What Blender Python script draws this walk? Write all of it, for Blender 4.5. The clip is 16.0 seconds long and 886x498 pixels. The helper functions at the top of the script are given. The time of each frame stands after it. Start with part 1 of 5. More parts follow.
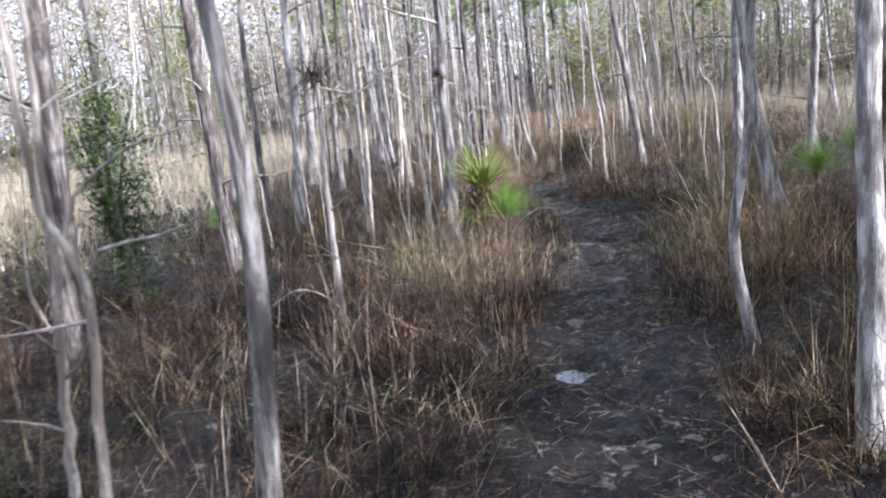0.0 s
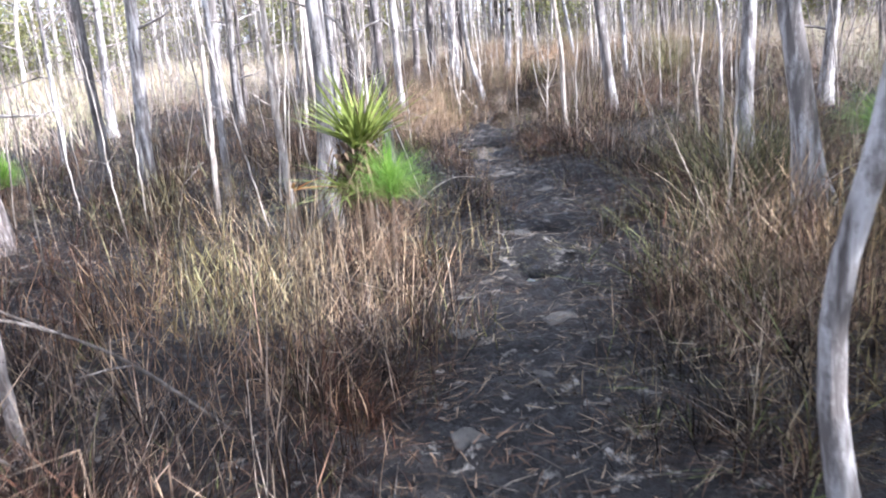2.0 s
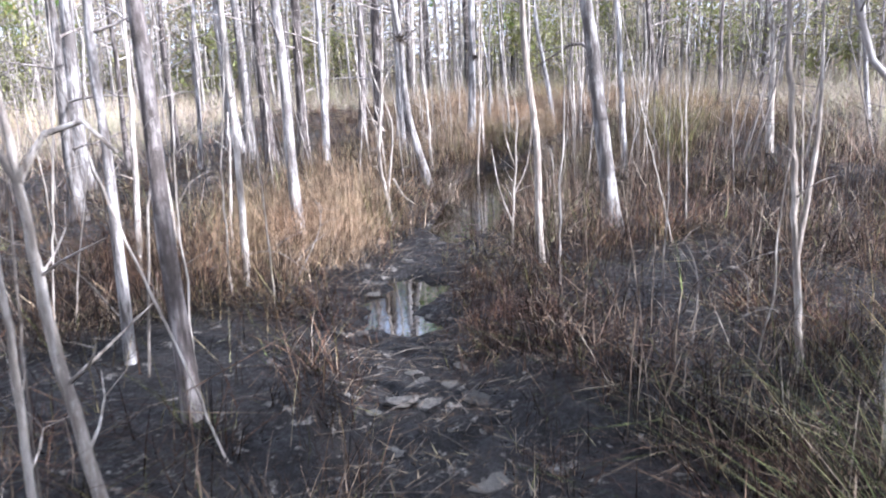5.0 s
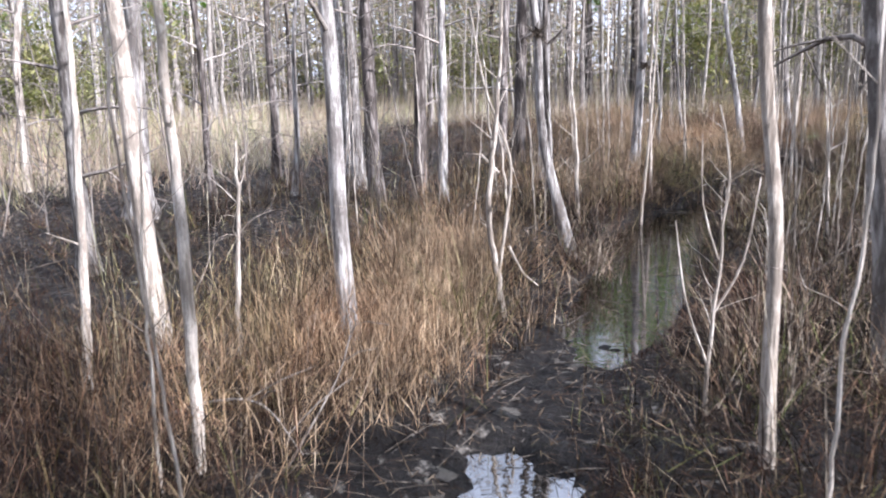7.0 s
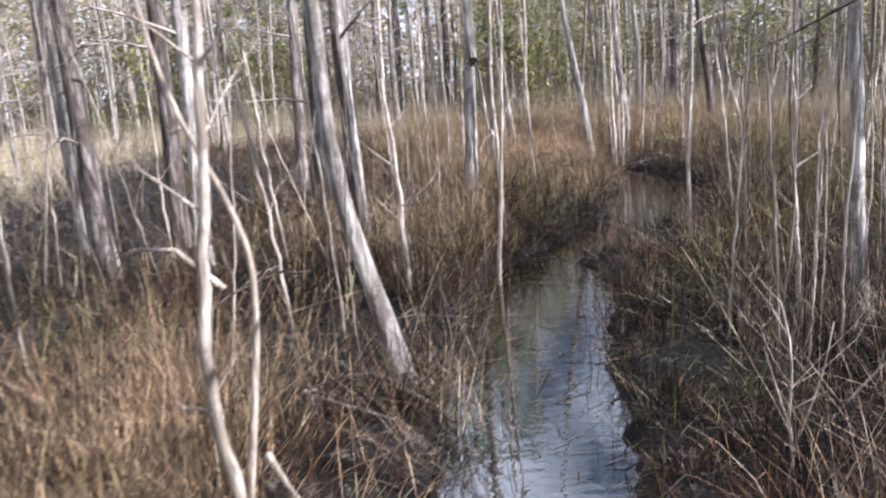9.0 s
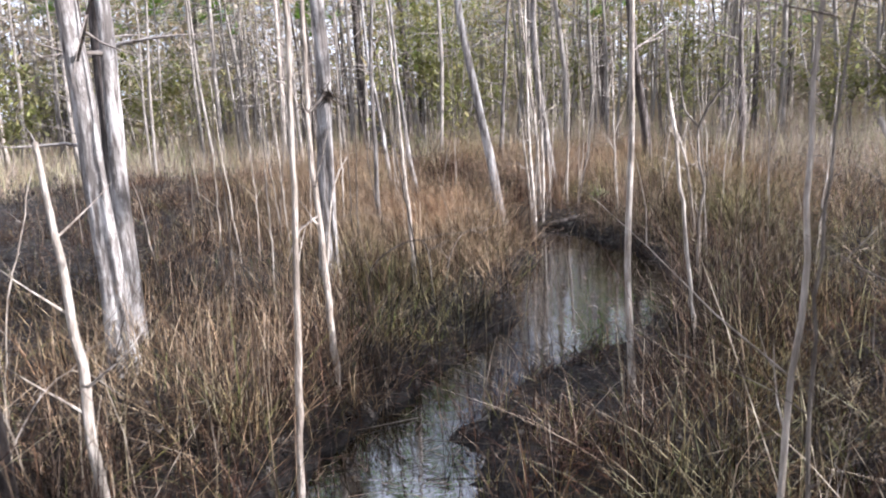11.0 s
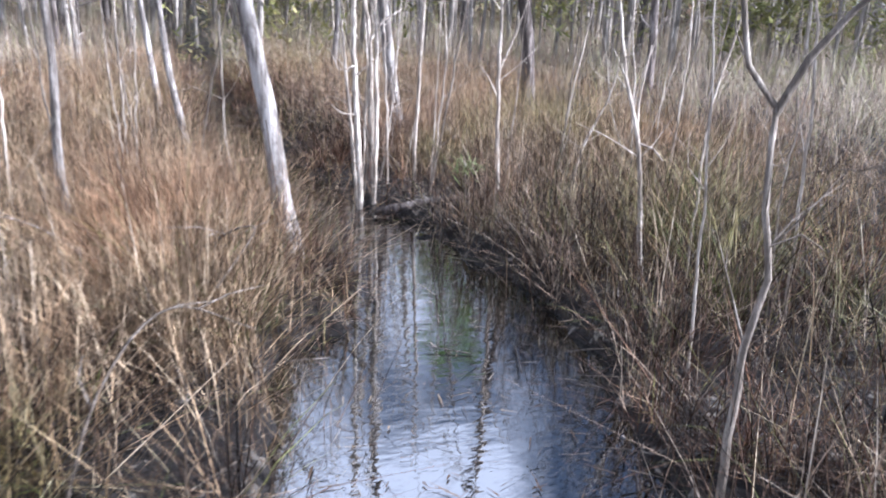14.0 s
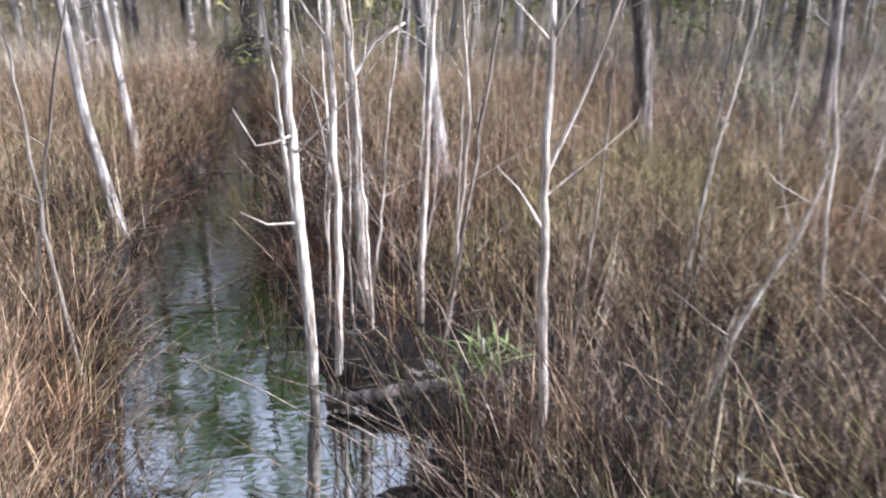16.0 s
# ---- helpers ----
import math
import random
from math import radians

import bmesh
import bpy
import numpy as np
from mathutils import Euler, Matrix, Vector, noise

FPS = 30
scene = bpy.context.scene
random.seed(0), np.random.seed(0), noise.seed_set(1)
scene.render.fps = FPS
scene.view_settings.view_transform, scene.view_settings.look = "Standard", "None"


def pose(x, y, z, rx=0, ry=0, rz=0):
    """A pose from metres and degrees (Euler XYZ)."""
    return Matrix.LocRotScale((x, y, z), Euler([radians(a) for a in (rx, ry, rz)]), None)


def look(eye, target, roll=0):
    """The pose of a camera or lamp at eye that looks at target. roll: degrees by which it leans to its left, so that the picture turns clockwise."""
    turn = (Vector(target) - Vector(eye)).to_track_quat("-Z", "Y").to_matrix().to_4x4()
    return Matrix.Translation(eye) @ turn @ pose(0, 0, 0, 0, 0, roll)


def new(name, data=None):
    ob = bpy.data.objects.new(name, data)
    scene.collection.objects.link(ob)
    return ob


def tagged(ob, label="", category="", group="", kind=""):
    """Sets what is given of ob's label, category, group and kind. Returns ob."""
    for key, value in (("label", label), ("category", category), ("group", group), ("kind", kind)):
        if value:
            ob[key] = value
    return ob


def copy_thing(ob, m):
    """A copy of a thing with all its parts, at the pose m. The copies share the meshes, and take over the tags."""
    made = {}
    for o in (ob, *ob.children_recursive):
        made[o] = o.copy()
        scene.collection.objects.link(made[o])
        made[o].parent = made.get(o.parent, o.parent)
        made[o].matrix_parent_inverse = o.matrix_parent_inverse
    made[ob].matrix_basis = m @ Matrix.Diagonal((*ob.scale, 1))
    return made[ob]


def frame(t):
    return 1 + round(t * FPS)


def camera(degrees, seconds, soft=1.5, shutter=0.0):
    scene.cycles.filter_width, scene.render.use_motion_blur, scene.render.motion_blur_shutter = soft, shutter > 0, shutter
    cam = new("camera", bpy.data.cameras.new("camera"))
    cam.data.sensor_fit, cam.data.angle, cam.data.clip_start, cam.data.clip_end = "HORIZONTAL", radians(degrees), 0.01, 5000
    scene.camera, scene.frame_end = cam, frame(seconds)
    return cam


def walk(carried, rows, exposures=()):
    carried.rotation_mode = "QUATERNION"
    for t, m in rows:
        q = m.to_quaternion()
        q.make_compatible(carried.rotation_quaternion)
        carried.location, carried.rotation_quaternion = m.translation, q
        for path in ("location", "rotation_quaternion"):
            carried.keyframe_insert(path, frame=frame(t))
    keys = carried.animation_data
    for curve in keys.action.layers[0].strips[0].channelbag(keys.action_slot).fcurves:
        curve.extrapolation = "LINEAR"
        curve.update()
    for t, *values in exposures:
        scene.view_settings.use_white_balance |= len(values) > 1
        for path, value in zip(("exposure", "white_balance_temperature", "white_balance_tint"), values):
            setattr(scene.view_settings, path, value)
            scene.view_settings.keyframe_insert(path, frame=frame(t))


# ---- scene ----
cam = camera(57.2, 16.0, 2.0, 0.25)
PATH = [
    (0, (0.163, 0.611, 1.414), (0.137, 2.578, 1.052), -6.2),
    (0.5, (0.314, 1.187, 1.362), (0.405, 3.147, 0.973), -7.5),
    (1, (0.505, 1.79, 1.311), (0.688, 3.726, 0.841), -5.8),
    (1.5, (0.679, 2.339, 1.309), (0.855, 4.265, 0.797), -3.4),
    (2, (0.742, 2.986, 1.245), (0.781, 4.914, 0.713), -4.5),
    (2.5, (0.831, 3.492, 1.279), (0.853, 5.417, 0.737), -6.3),
    (3, (0.89, 4.09, 1.308), (0.946, 6.025, 0.807), -5.7),
    (3.5, (0.976, 4.608, 1.336), (1.08, 6.545, 0.846), -4.8),
    (4, (1.207, 5.124, 1.402), (1.286, 7.063, 0.916), -3.8),
    (4.2, (1.224, 5.337, 1.426), (1.31, 7.276, 0.947), -3.4),
    (6.3, (1.561, 7.902, 1.375), (1.606, 9.856, 0.949), 0.1),
    (6.5, (1.557, 8.159, 1.372), (1.484, 10.113, 0.95), 0.1),
    (7, (1.564, 8.737, 1.374), (1.302, 10.674, 0.953), -1.4),
    (7.5, (1.577, 9.402, 1.344), (1.278, 11.331, 0.908), -2.7),
    (8, (1.512, 10.079, 1.323), (1.293, 12.021, 0.899), -4.2),
    (8.5, (1.556, 10.71, 1.311), (1.497, 12.666, 0.897), -4.2),
    (9, (1.633, 11.281, 1.271), (1.795, 13.232, 0.863), -3.9),
    (9.5, (1.848, 11.919, 1.275), (2.145, 13.861, 0.899), -4.7),
    (10, (2.047, 12.493, 1.321), (2.414, 14.429, 0.978), -4.4),
    (10.2, (2.122, 12.692, 1.345), (2.524, 14.625, 1.027), -4.2),
    (12.3, (2.9, 14.873, 1.373), (3.06, 16.807, 0.891), -0.9),
    (12.5, (2.92, 15.139, 1.382), (3.18, 17.061, 0.894), -0.8),
    (13, (3.063, 15.695, 1.366), (3.564, 17.569, 0.882), 0.5),
    (13.5, (3.306, 16.181, 1.387), (3.891, 18.017, 0.85), 2.1),
    (14, (3.576, 16.693, 1.327), (4.24, 18.482, 0.729), 1.8),
    (14.5, (3.965, 17.221, 1.323), (4.663, 18.976, 0.665), -0.8),
    (15, (4.29, 17.767, 1.38), (4.997, 19.503, 0.685), -0.7),
    (15.5, (4.444, 18.358, 1.478), (5.111, 20.122, 0.811), 2.3),
    (16, (4.761, 18.955, 1.395), (5.136, 20.812, 0.756), 0.5),
]
walk(cam, [(t, look(eye, target, roll)) for t, eye, target, roll in PATH], [(0, 1.5, 5300, 16), (1, 1.9, 5200, 17), (2.5, 2.08, 5250, 17), (4, 1.95, 5150, 18), (6.5, 1.7, 5350, 16), (7.5, 1.1, 5500, 17), (10, 1.4, 5650, 17), (12.5, 1.35, 5550, 17), (14, 1.7, 5200, 17), (15, 1.85, 5250, 17), (16, 1.4, 5350, 16)])

# ---- light ----
SUN_TO = Vector((0.82, -0.46, 0.42)).normalized()  # towards the sun: behind the walker, to the right
world = bpy.data.worlds.new("sky")
scene.world = world
world.use_nodes = True
wn = world.node_tree
sky = wn.nodes.new("ShaderNodeTexSky")
sky.sky_type, sky.sun_disc = "NISHITA", False
sky.sun_elevation = math.asin(SUN_TO.z)
sky.sun_rotation = math.atan2(SUN_TO.x, SUN_TO.y)
sky.air_density, sky.dust_density = 1.0, 5.0
wn.nodes["Background"].inputs["Strength"].default_value = 0.05
# thin bright clouds over the blue
cover = wn.nodes.new("ShaderNodeTexNoise")
cover.inputs["Scale"].default_value, cover.inputs["Detail"].default_value = 3.0, 6
veil = wn.nodes.new("ShaderNodeValToRGB")
veil.color_ramp.elements[0].position, veil.color_ramp.elements[1].position = 0.40, 0.53
clouds = wn.nodes.new("ShaderNodeMix")
clouds.data_type = "RGBA"
clouds.inputs[7].default_value = (14.0, 14.4, 15.2, 1)
wn.links.new(cover.outputs[0], veil.inputs[0])
wn.links.new(veil.outputs[0], clouds.inputs[0])
wn.links.new(sky.outputs[0], clouds.inputs[6])
wn.links.new(clouds.outputs[2], wn.nodes["Background"].inputs["Color"])
sun = new("sun", bpy.data.lights.new("sun", "SUN"))
sun.data.energy, sun.data.angle, sun.data.color = 5.0, radians(0.6), (1.0, 0.93, 0.84)
sun.matrix_world = look(SUN_TO * 60, (0, 0, 0))


# ---- materials ----
def material(name):
    m = bpy.data.materials.new(name)
    m.use_nodes = True
    return m, m.node_tree.nodes, m.node_tree.links, m.node_tree.nodes["Principled BSDF"]


def ramp(nodes, stops):
    r = nodes.new("ShaderNodeValToRGB")
    while len(r.color_ramp.elements) < len(stops):
        r.color_ramp.elements.new(0.5)
    for e, (p, c) in zip(r.color_ramp.elements, stops):
        e.position, e.color = p, (*c, 1)
    return r


def noise_node(nodes, links, scale, detail=4, stretch=None, rough=0.6):
    n = nodes.new("ShaderNodeTexNoise")
    n.inputs["Scale"].default_value, n.inputs["Detail"].default_value, n.inputs["Roughness"].default_value = scale, detail, rough
    tc = nodes.new("ShaderNodeTexCoord")
    if stretch:
        mp = nodes.new("ShaderNodeMapping")
        mp.inputs["Scale"].default_value = stretch
        links.new(tc.outputs["Object"], mp.inputs[0])
        links.new(mp.outputs[0], n.inputs["Vector"])
    else:
        links.new(tc.outputs["Object"], n.inputs["Vector"])
    return n


def mixed(nodes, links, fac, a, b, mode="MIX"):
    m = nodes.new("ShaderNodeMix")
    m.data_type, m.blend_type = "RGBA", mode
    for sock, v in ((m.inputs[0], fac), (m.inputs[6], a), (m.inputs[7], b)):
        if isinstance(v, (int, float)):
            sock.default_value = v
        elif isinstance(v, tuple):
            sock.default_value = (*v, 1)
        else:
            links.new(v, sock)
    return m.outputs[2]


def bumped(nodes, links, height, strength, distance, shader):
    b = nodes.new("ShaderNodeBump")
    b.inputs["Strength"].default_value, b.inputs["Distance"].default_value = strength, distance
    links.new(height, b.inputs["Height"])
    links.new(b.outputs[0], shader.inputs["Normal"])


def bark(name, stops, blotch, fine=28.0, least=0.46):
    """Upright fissured bark with lichen blotches and a shift from tree to tree."""
    m, n, l, p = material(name)
    grain = noise_node(n, l, fine, 6, (1, 1, 0.14))
    base = ramp(n, stops)
    l.new(grain.outputs[0], base.inputs[0])
    spots = noise_node(n, l, 9.0, 7, (1, 1, 0.35), 0.75)
    mask = ramp(n, [(0.47, (0, 0, 0)), (0.58, (1, 1, 1))])
    l.new(spots.outputs[0], mask.inputs[0])
    col = mixed(n, l, mask.outputs[0], base.outputs[0], blotch)
    info = n.new("ShaderNodeObjectInfo")
    vary = ramp(n, [(0.0, (least, least * 0.97, least * 0.94)), (0.5, (0.5 + least * 0.5, 0.49 + least * 0.49, 0.48 + least * 0.49)), (1.0, (1.0, 1.0, 1.0))])
    l.new(info.outputs["Random"], vary.inputs[0])
    col = mixed(n, l, 1.0, col, vary.outputs[0], "MULTIPLY")
    l.new(col, p.inputs["Base Color"])
    p.inputs["Roughness"].default_value = 0.85
    p.inputs["Specular IOR Level"].default_value = 0.2
    bumped(n, l, grain.outputs[0], 1.0, 0.02, p)
    return m


BARK = bark("cypress_bark", [(0.38, (0.10, 0.085, 0.075)), (0.48, (0.34, 0.315, 0.29)), (0.60, (0.56, 0.535, 0.505))], (0.17, 0.15, 0.135))
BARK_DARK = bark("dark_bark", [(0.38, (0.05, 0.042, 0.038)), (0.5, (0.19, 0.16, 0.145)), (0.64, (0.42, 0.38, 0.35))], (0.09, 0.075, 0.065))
STEM = bark("pale_stem", [(0.35, (0.21, 0.175, 0.14)), (0.5, (0.50, 0.44, 0.37)), (0.62, (0.70, 0.64, 0.56))], (0.27, 0.23, 0.19), 40, 0.72)
DEADWOOD = bark("dead_wood", [(0.36, (0.12, 0.10, 0.08)), (0.5, (0.28, 0.24, 0.20)), (0.62, (0.46, 0.41, 0.35))], (0.16, 0.135, 0.11), 40)
# lighter than the near bark: bright distance haze painted into the colour
HAZED_BARK = bark("hazed_bark", [(0.36, (0.32, 0.28, 0.25)), (0.5, (0.60, 0.55, 0.49)), (0.62, (0.80, 0.75, 0.69))], (0.44, 0.40, 0.35))
TWIG = bark("twig", [(0.38, (0.16, 0.13, 0.11)), (0.58, (0.46, 0.40, 0.35))], (0.42, 0.38, 0.34), 30)


def blade_material(name, stops, patch, rough=0.65, through_light=0.10, shaded_tufts=False):
    """Blades, each its own shade, with drifts of a second colour across the ground; the last option: weathered tufts,
    darkened further to paint shade among pale ones.
    """
    m, n, l, p = material(name)
    geo = n.new("ShaderNodeNewGeometry")
    shade = ramp(n, stops)
    l.new(geo.outputs["Random Per Island"], shade.inputs[0])
    drift = noise_node(n, l, 0.55, 3)
    mask = ramp(n, [(0.42, (0, 0, 0)), (0.62, (1, 1, 1))])
    l.new(drift.outputs[0], mask.inputs[0])
    col = mixed(n, l, mask.outputs[0], shade.outputs[0], mixed(n, l, 0.55, shade.outputs[0], patch))
    olive = noise_node(n, l, 0.8, 2)
    green = ramp(n, [(0.54, (1.0, 1.0, 1.0)), (0.66, (0.86, 1.0, 0.72))])
    l.new(olive.outputs[0], green.inputs[0])
    col = mixed(n, l, 1.0, col, green.outputs[0], "MULTIPLY")
    streak = noise_node(n, l, 35, 2)
    tone = ramp(n, [(0.3, (0.7, 0.7, 0.7)), (0.7, (1.0, 1.0, 1.0))])
    l.new(streak.outputs[0], tone.inputs[0])
    col = mixed(n, l, 1.0, col, tone.outputs[0], "MULTIPLY")
    warm = noise_node(n, l, 1.1, 3)
    red = ramp(n, [(0.52, (1.0, 1.0, 1.0)), (0.68, (1.06, 0.88, 0.79))])
    l.new(warm.outputs[0], red.inputs[0])
    col = mixed(n, l, 1.0, col, red.outputs[0], "MULTIPLY")
    # dead tufts differ in tone; contrast deepened to paint shade into the gaps
    if shaded_tufts:
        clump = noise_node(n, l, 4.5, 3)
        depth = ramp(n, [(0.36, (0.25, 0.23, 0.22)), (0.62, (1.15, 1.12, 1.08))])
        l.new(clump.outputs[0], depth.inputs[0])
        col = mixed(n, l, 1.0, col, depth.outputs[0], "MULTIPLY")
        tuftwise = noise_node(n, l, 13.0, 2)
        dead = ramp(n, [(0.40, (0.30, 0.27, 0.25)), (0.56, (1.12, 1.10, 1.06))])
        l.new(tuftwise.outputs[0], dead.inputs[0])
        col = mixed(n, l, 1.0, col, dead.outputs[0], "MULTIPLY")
    l.new(col, p.inputs["Base Color"])
    p.inputs["Roughness"].default_value = rough
    p.inputs["Specular IOR Level"].default_value = 0.15
    tr = n.new("ShaderNodeBsdfTranslucent")
    l.new(col, tr.inputs["Color"])
    mx = n.new("ShaderNodeMixShader")
    mx.inputs[0].default_value = through_light
    l.new(p.outputs[0], mx.inputs[1])
    l.new(tr.outputs[0], mx.inputs[2])
    l.new(mx.outputs[0], n["Material Output"].inputs["Surface"])
    return m


# the near-black blades put the shade deep in the grass into its colour
DRY = blade_material("dry_grass", [(0.0, (0.010, 0.007, 0.005)), (0.36, (0.030, 0.019, 0.014)), (0.52, (0.095, 0.058, 0.038)), (0.68, (0.24, 0.155, 0.10)), (0.80, (0.42, 0.32, 0.215)), (0.90, (0.62, 0.53, 0.40)), (0.93, (0.15, 0.18, 0.06)), (1.0, (0.24, 0.27, 0.10))], (0.17, 0.085, 0.055), shaded_tufts=True)
STRAW = blade_material("straw_stalk", [(0.0, (0.22, 0.155, 0.115)), (0.5, (0.42, 0.34, 0.26)), (1.0, (0.62, 0.56, 0.47))], (0.42, 0.34, 0.27), shaded_tufts=True)
# tan grass with extra sunlit brightness put into its colour
SUNLIT_GRASS = blade_material("sunlit_far_grass", [(0.0, (0.15, 0.105, 0.085)), (0.3, (0.42, 0.33, 0.255)), (0.75, (0.66, 0.575, 0.46)), (0.85, (0.42, 0.42, 0.20)), (1.0, (0.52, 0.50, 0.27))], (0.46, 0.36, 0.27))
SEDGE = blade_material("sedge", [(0.0, (0.10, 0.13, 0.05)), (0.4, (0.20, 0.22, 0.09)), (0.7, (0.33, 0.31, 0.15)), (1.0, (0.46, 0.38, 0.22))], (0.26, 0.25, 0.11), shaded_tufts=True)
SEDGE_GREEN = blade_material("green_sedge", [(0.0, (0.09, 0.13, 0.04)), (0.4, (0.20, 0.23, 0.075)), (0.7, (0.38, 0.35, 0.16)), (1.0, (0.56, 0.48, 0.29))], (0.34, 0.31, 0.15), shaded_tufts=True)
NEEDLE = blade_material("pine_needle", [(0.0, (0.10, 0.20, 0.03)), (0.5, (0.20, 0.36, 0.05)), (1.0, (0.36, 0.52, 0.10))], (0.22, 0.36, 0.06), 0.45, 0.3)
PALM_GREEN = blade_material("palm_leaf", [(0.0, (0.09, 0.14, 0.03)), (0.5, (0.21, 0.26, 0.055)), (1.0, (0.42, 0.42, 0.11))], (0.22, 0.26, 0.06), 0.4)
DEAD_LEAF = blade_material("dead_leaf", [(0.0, (0.03, 0.02, 0.014)), (0.6, (0.13, 0.085, 0.05)), (1.0, (0.42, 0.33, 0.22))], (0.12, 0.08, 0.05))
RUST_LEAF = blade_material("rust_leaf", [(0.0, (0.30, 0.12, 0.04)), (1.0, (0.50, 0.28, 0.09))], (0.42, 0.22, 0.07))
BROWN_NEEDLE = blade_material("brown_needle", [(0.0, (0.13, 0.07, 0.04)), (0.6, (0.26, 0.15, 0.085)), (1.0, (0.36, 0.24, 0.14))], (0.27, 0.14, 0.08))
FRESH = blade_material("fresh_leaf", [(0.0, (0.16, 0.21, 0.07)), (0.6, (0.30, 0.36, 0.14)), (1.0, (0.50, 0.53, 0.27))], (0.26, 0.31, 0.12), 0.5, 0.2)
SHRUB_LEAF = blade_material("shrub_leaf", [(0.0, (0.03, 0.06, 0.015)), (0.5, (0.07, 0.13, 0.03)), (1.0, (0.16, 0.22, 0.05))], (0.08, 0.13, 0.03), 0.45)
FAR_LEAF = blade_material("far_leaf", [(0.0, (0.14, 0.16, 0.05)), (0.5, (0.32, 0.34, 0.12)), (1.0, (0.54, 0.52, 0.24))], (0.40, 0.34, 0.18), 0.6, 0.4)
MOSS_DARK = blade_material("air_plant", [(0.0, (0.03, 0.025, 0.02)), (0.6, (0.09, 0.07, 0.05)), (1.0, (0.16, 0.12, 0.08))], (0.06, 0.045, 0.035))


def mud_material():
    m, n, l, p = material("mud")
    big = noise_node(n, l, 1.6, 6)
    mid = noise_node(n, l, 9.0, 8, rough=0.7)
    fine = noise_node(n, l, 60.0, 5, rough=0.7)
    base = ramp(n, [(0.3, (0.006, 0.005, 0.0045)), (0.55, (0.016, 0.013, 0.011)), (0.8, (0.04, 0.033, 0.027))])
    l.new(fine.outputs[0], base.inputs[0])
    crust = ramp(n, [(0.58, (0, 0, 0)), (0.64, (1, 1, 1))])
    l.new(mid.outputs[0], crust.inputs[0])
    pale = ramp(n, [(0.38, (0.05, 0.043, 0.036)), (0.62, (0.30, 0.27, 0.23))])
    l.new(fine.outputs[0], pale.inputs[0])
    col = mixed(n, l, crust.outputs[0], base.outputs[0], pale.outputs[0])
    l.new(col, p.inputs["Base Color"])
    p.inputs["Specular IOR Level"].default_value = 0.28
    wet = ramp(n, [(0.36, (0.16, 0.16, 0.16)), (0.54, (0.9, 0.9, 0.9))])
    l.new(mid.outputs[0], wet.inputs[0])
    l.new(wet.outputs[0], p.inputs["Roughness"])
    h = n.new("ShaderNodeMath")
    h.operation = "ADD"
    l.new(mid.outputs[0], h.inputs[0])
    l.new(fine.outputs[0], h.inputs[1])
    bumped(n, l, h.outputs[0], 0.8, 0.03, p)
    return m


MUD = mud_material()


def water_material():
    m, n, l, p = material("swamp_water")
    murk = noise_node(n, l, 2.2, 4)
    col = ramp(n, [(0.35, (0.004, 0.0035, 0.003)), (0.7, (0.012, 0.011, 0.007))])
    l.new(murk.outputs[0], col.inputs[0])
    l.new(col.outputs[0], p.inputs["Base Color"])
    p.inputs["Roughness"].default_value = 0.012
    # well above real water's 1.33, raised only to brighten the reflected sky
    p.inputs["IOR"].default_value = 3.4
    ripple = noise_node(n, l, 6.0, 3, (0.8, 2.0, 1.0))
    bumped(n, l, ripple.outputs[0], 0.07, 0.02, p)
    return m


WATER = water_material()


# ---- mesh helpers ----
def mesh_object(name, verts, faces, mat, smooth=True):
    me = bpy.data.meshes.new(name)
    me.from_pydata(verts, [], faces)
    if smooth:
        me.polygons.foreach_set("use_smooth", [True] * len(me.polygons))
    me.materials.append(mat)
    return new(name, me)


def part(name, verts, faces, mat, parent, label=""):
    ob = mesh_object(name, verts, faces, mat)
    ob.parent = parent
    return tagged(ob, label)


def spline(points, step):
    """A smooth line through the points, cut every step metres."""
    p = [Vector(q) for q in points]
    p = [2 * p[0] - p[1]] + p + [2 * p[-1] - p[-2]]
    out = []
    for i in range(1, len(p) - 2):
        a, b, c, d = p[i - 1:i + 3]
        n = max(1, int((c - b).length / step))
        for k in range(n):
            t = k / n
            out.append(0.5 * (2 * b + (c - a) * t + (2 * a - 5 * b + 4 * c - d) * t * t + (3 * b - a - 3 * c + d) * t ** 3))
    out.append(p[-2])
    return out


def tube(verts, faces, line, radii, sides=6, flute=0.0, turn=0.0, closed=True):
    """Adds a tapered tube along line to the lists."""
    first = len(verts)
    for i, q in enumerate(line):
        ahead = (line[min(i + 1, len(line) - 1)] - line[max(i - 1, 0)]).normalized()
        u = ahead.cross(Vector((0.31, 0.87, 0.05)))
        if u.length < 0.1:
            u = ahead.cross(Vector((0.9, 0.1, 0.3)))
        u.normalize()
        v = ahead.cross(u)
        low = math.exp(-max(0.0, q.z) / 0.30) * flute
        for k in range(sides):
            a = 2 * math.pi * k / sides
            r = radii[i] * (1 + low * (0.5 + 0.5 * math.cos(5 * a + turn)) + 0.06 * math.sin(3 * a + 5 * q.z + turn))
            verts.append(q + (u * math.cos(a) + v * math.sin(a)) * r)
    for i in range(len(line) - 1):
        for k in range(sides):
            a, b = first + i * sides + k, first + i * sides + (k + 1) % sides
            faces.append((a, b, b + sides, a + sides))
    if closed:
        faces.append(tuple(first + (len(line) - 1) * sides + k for k in range(sides)))


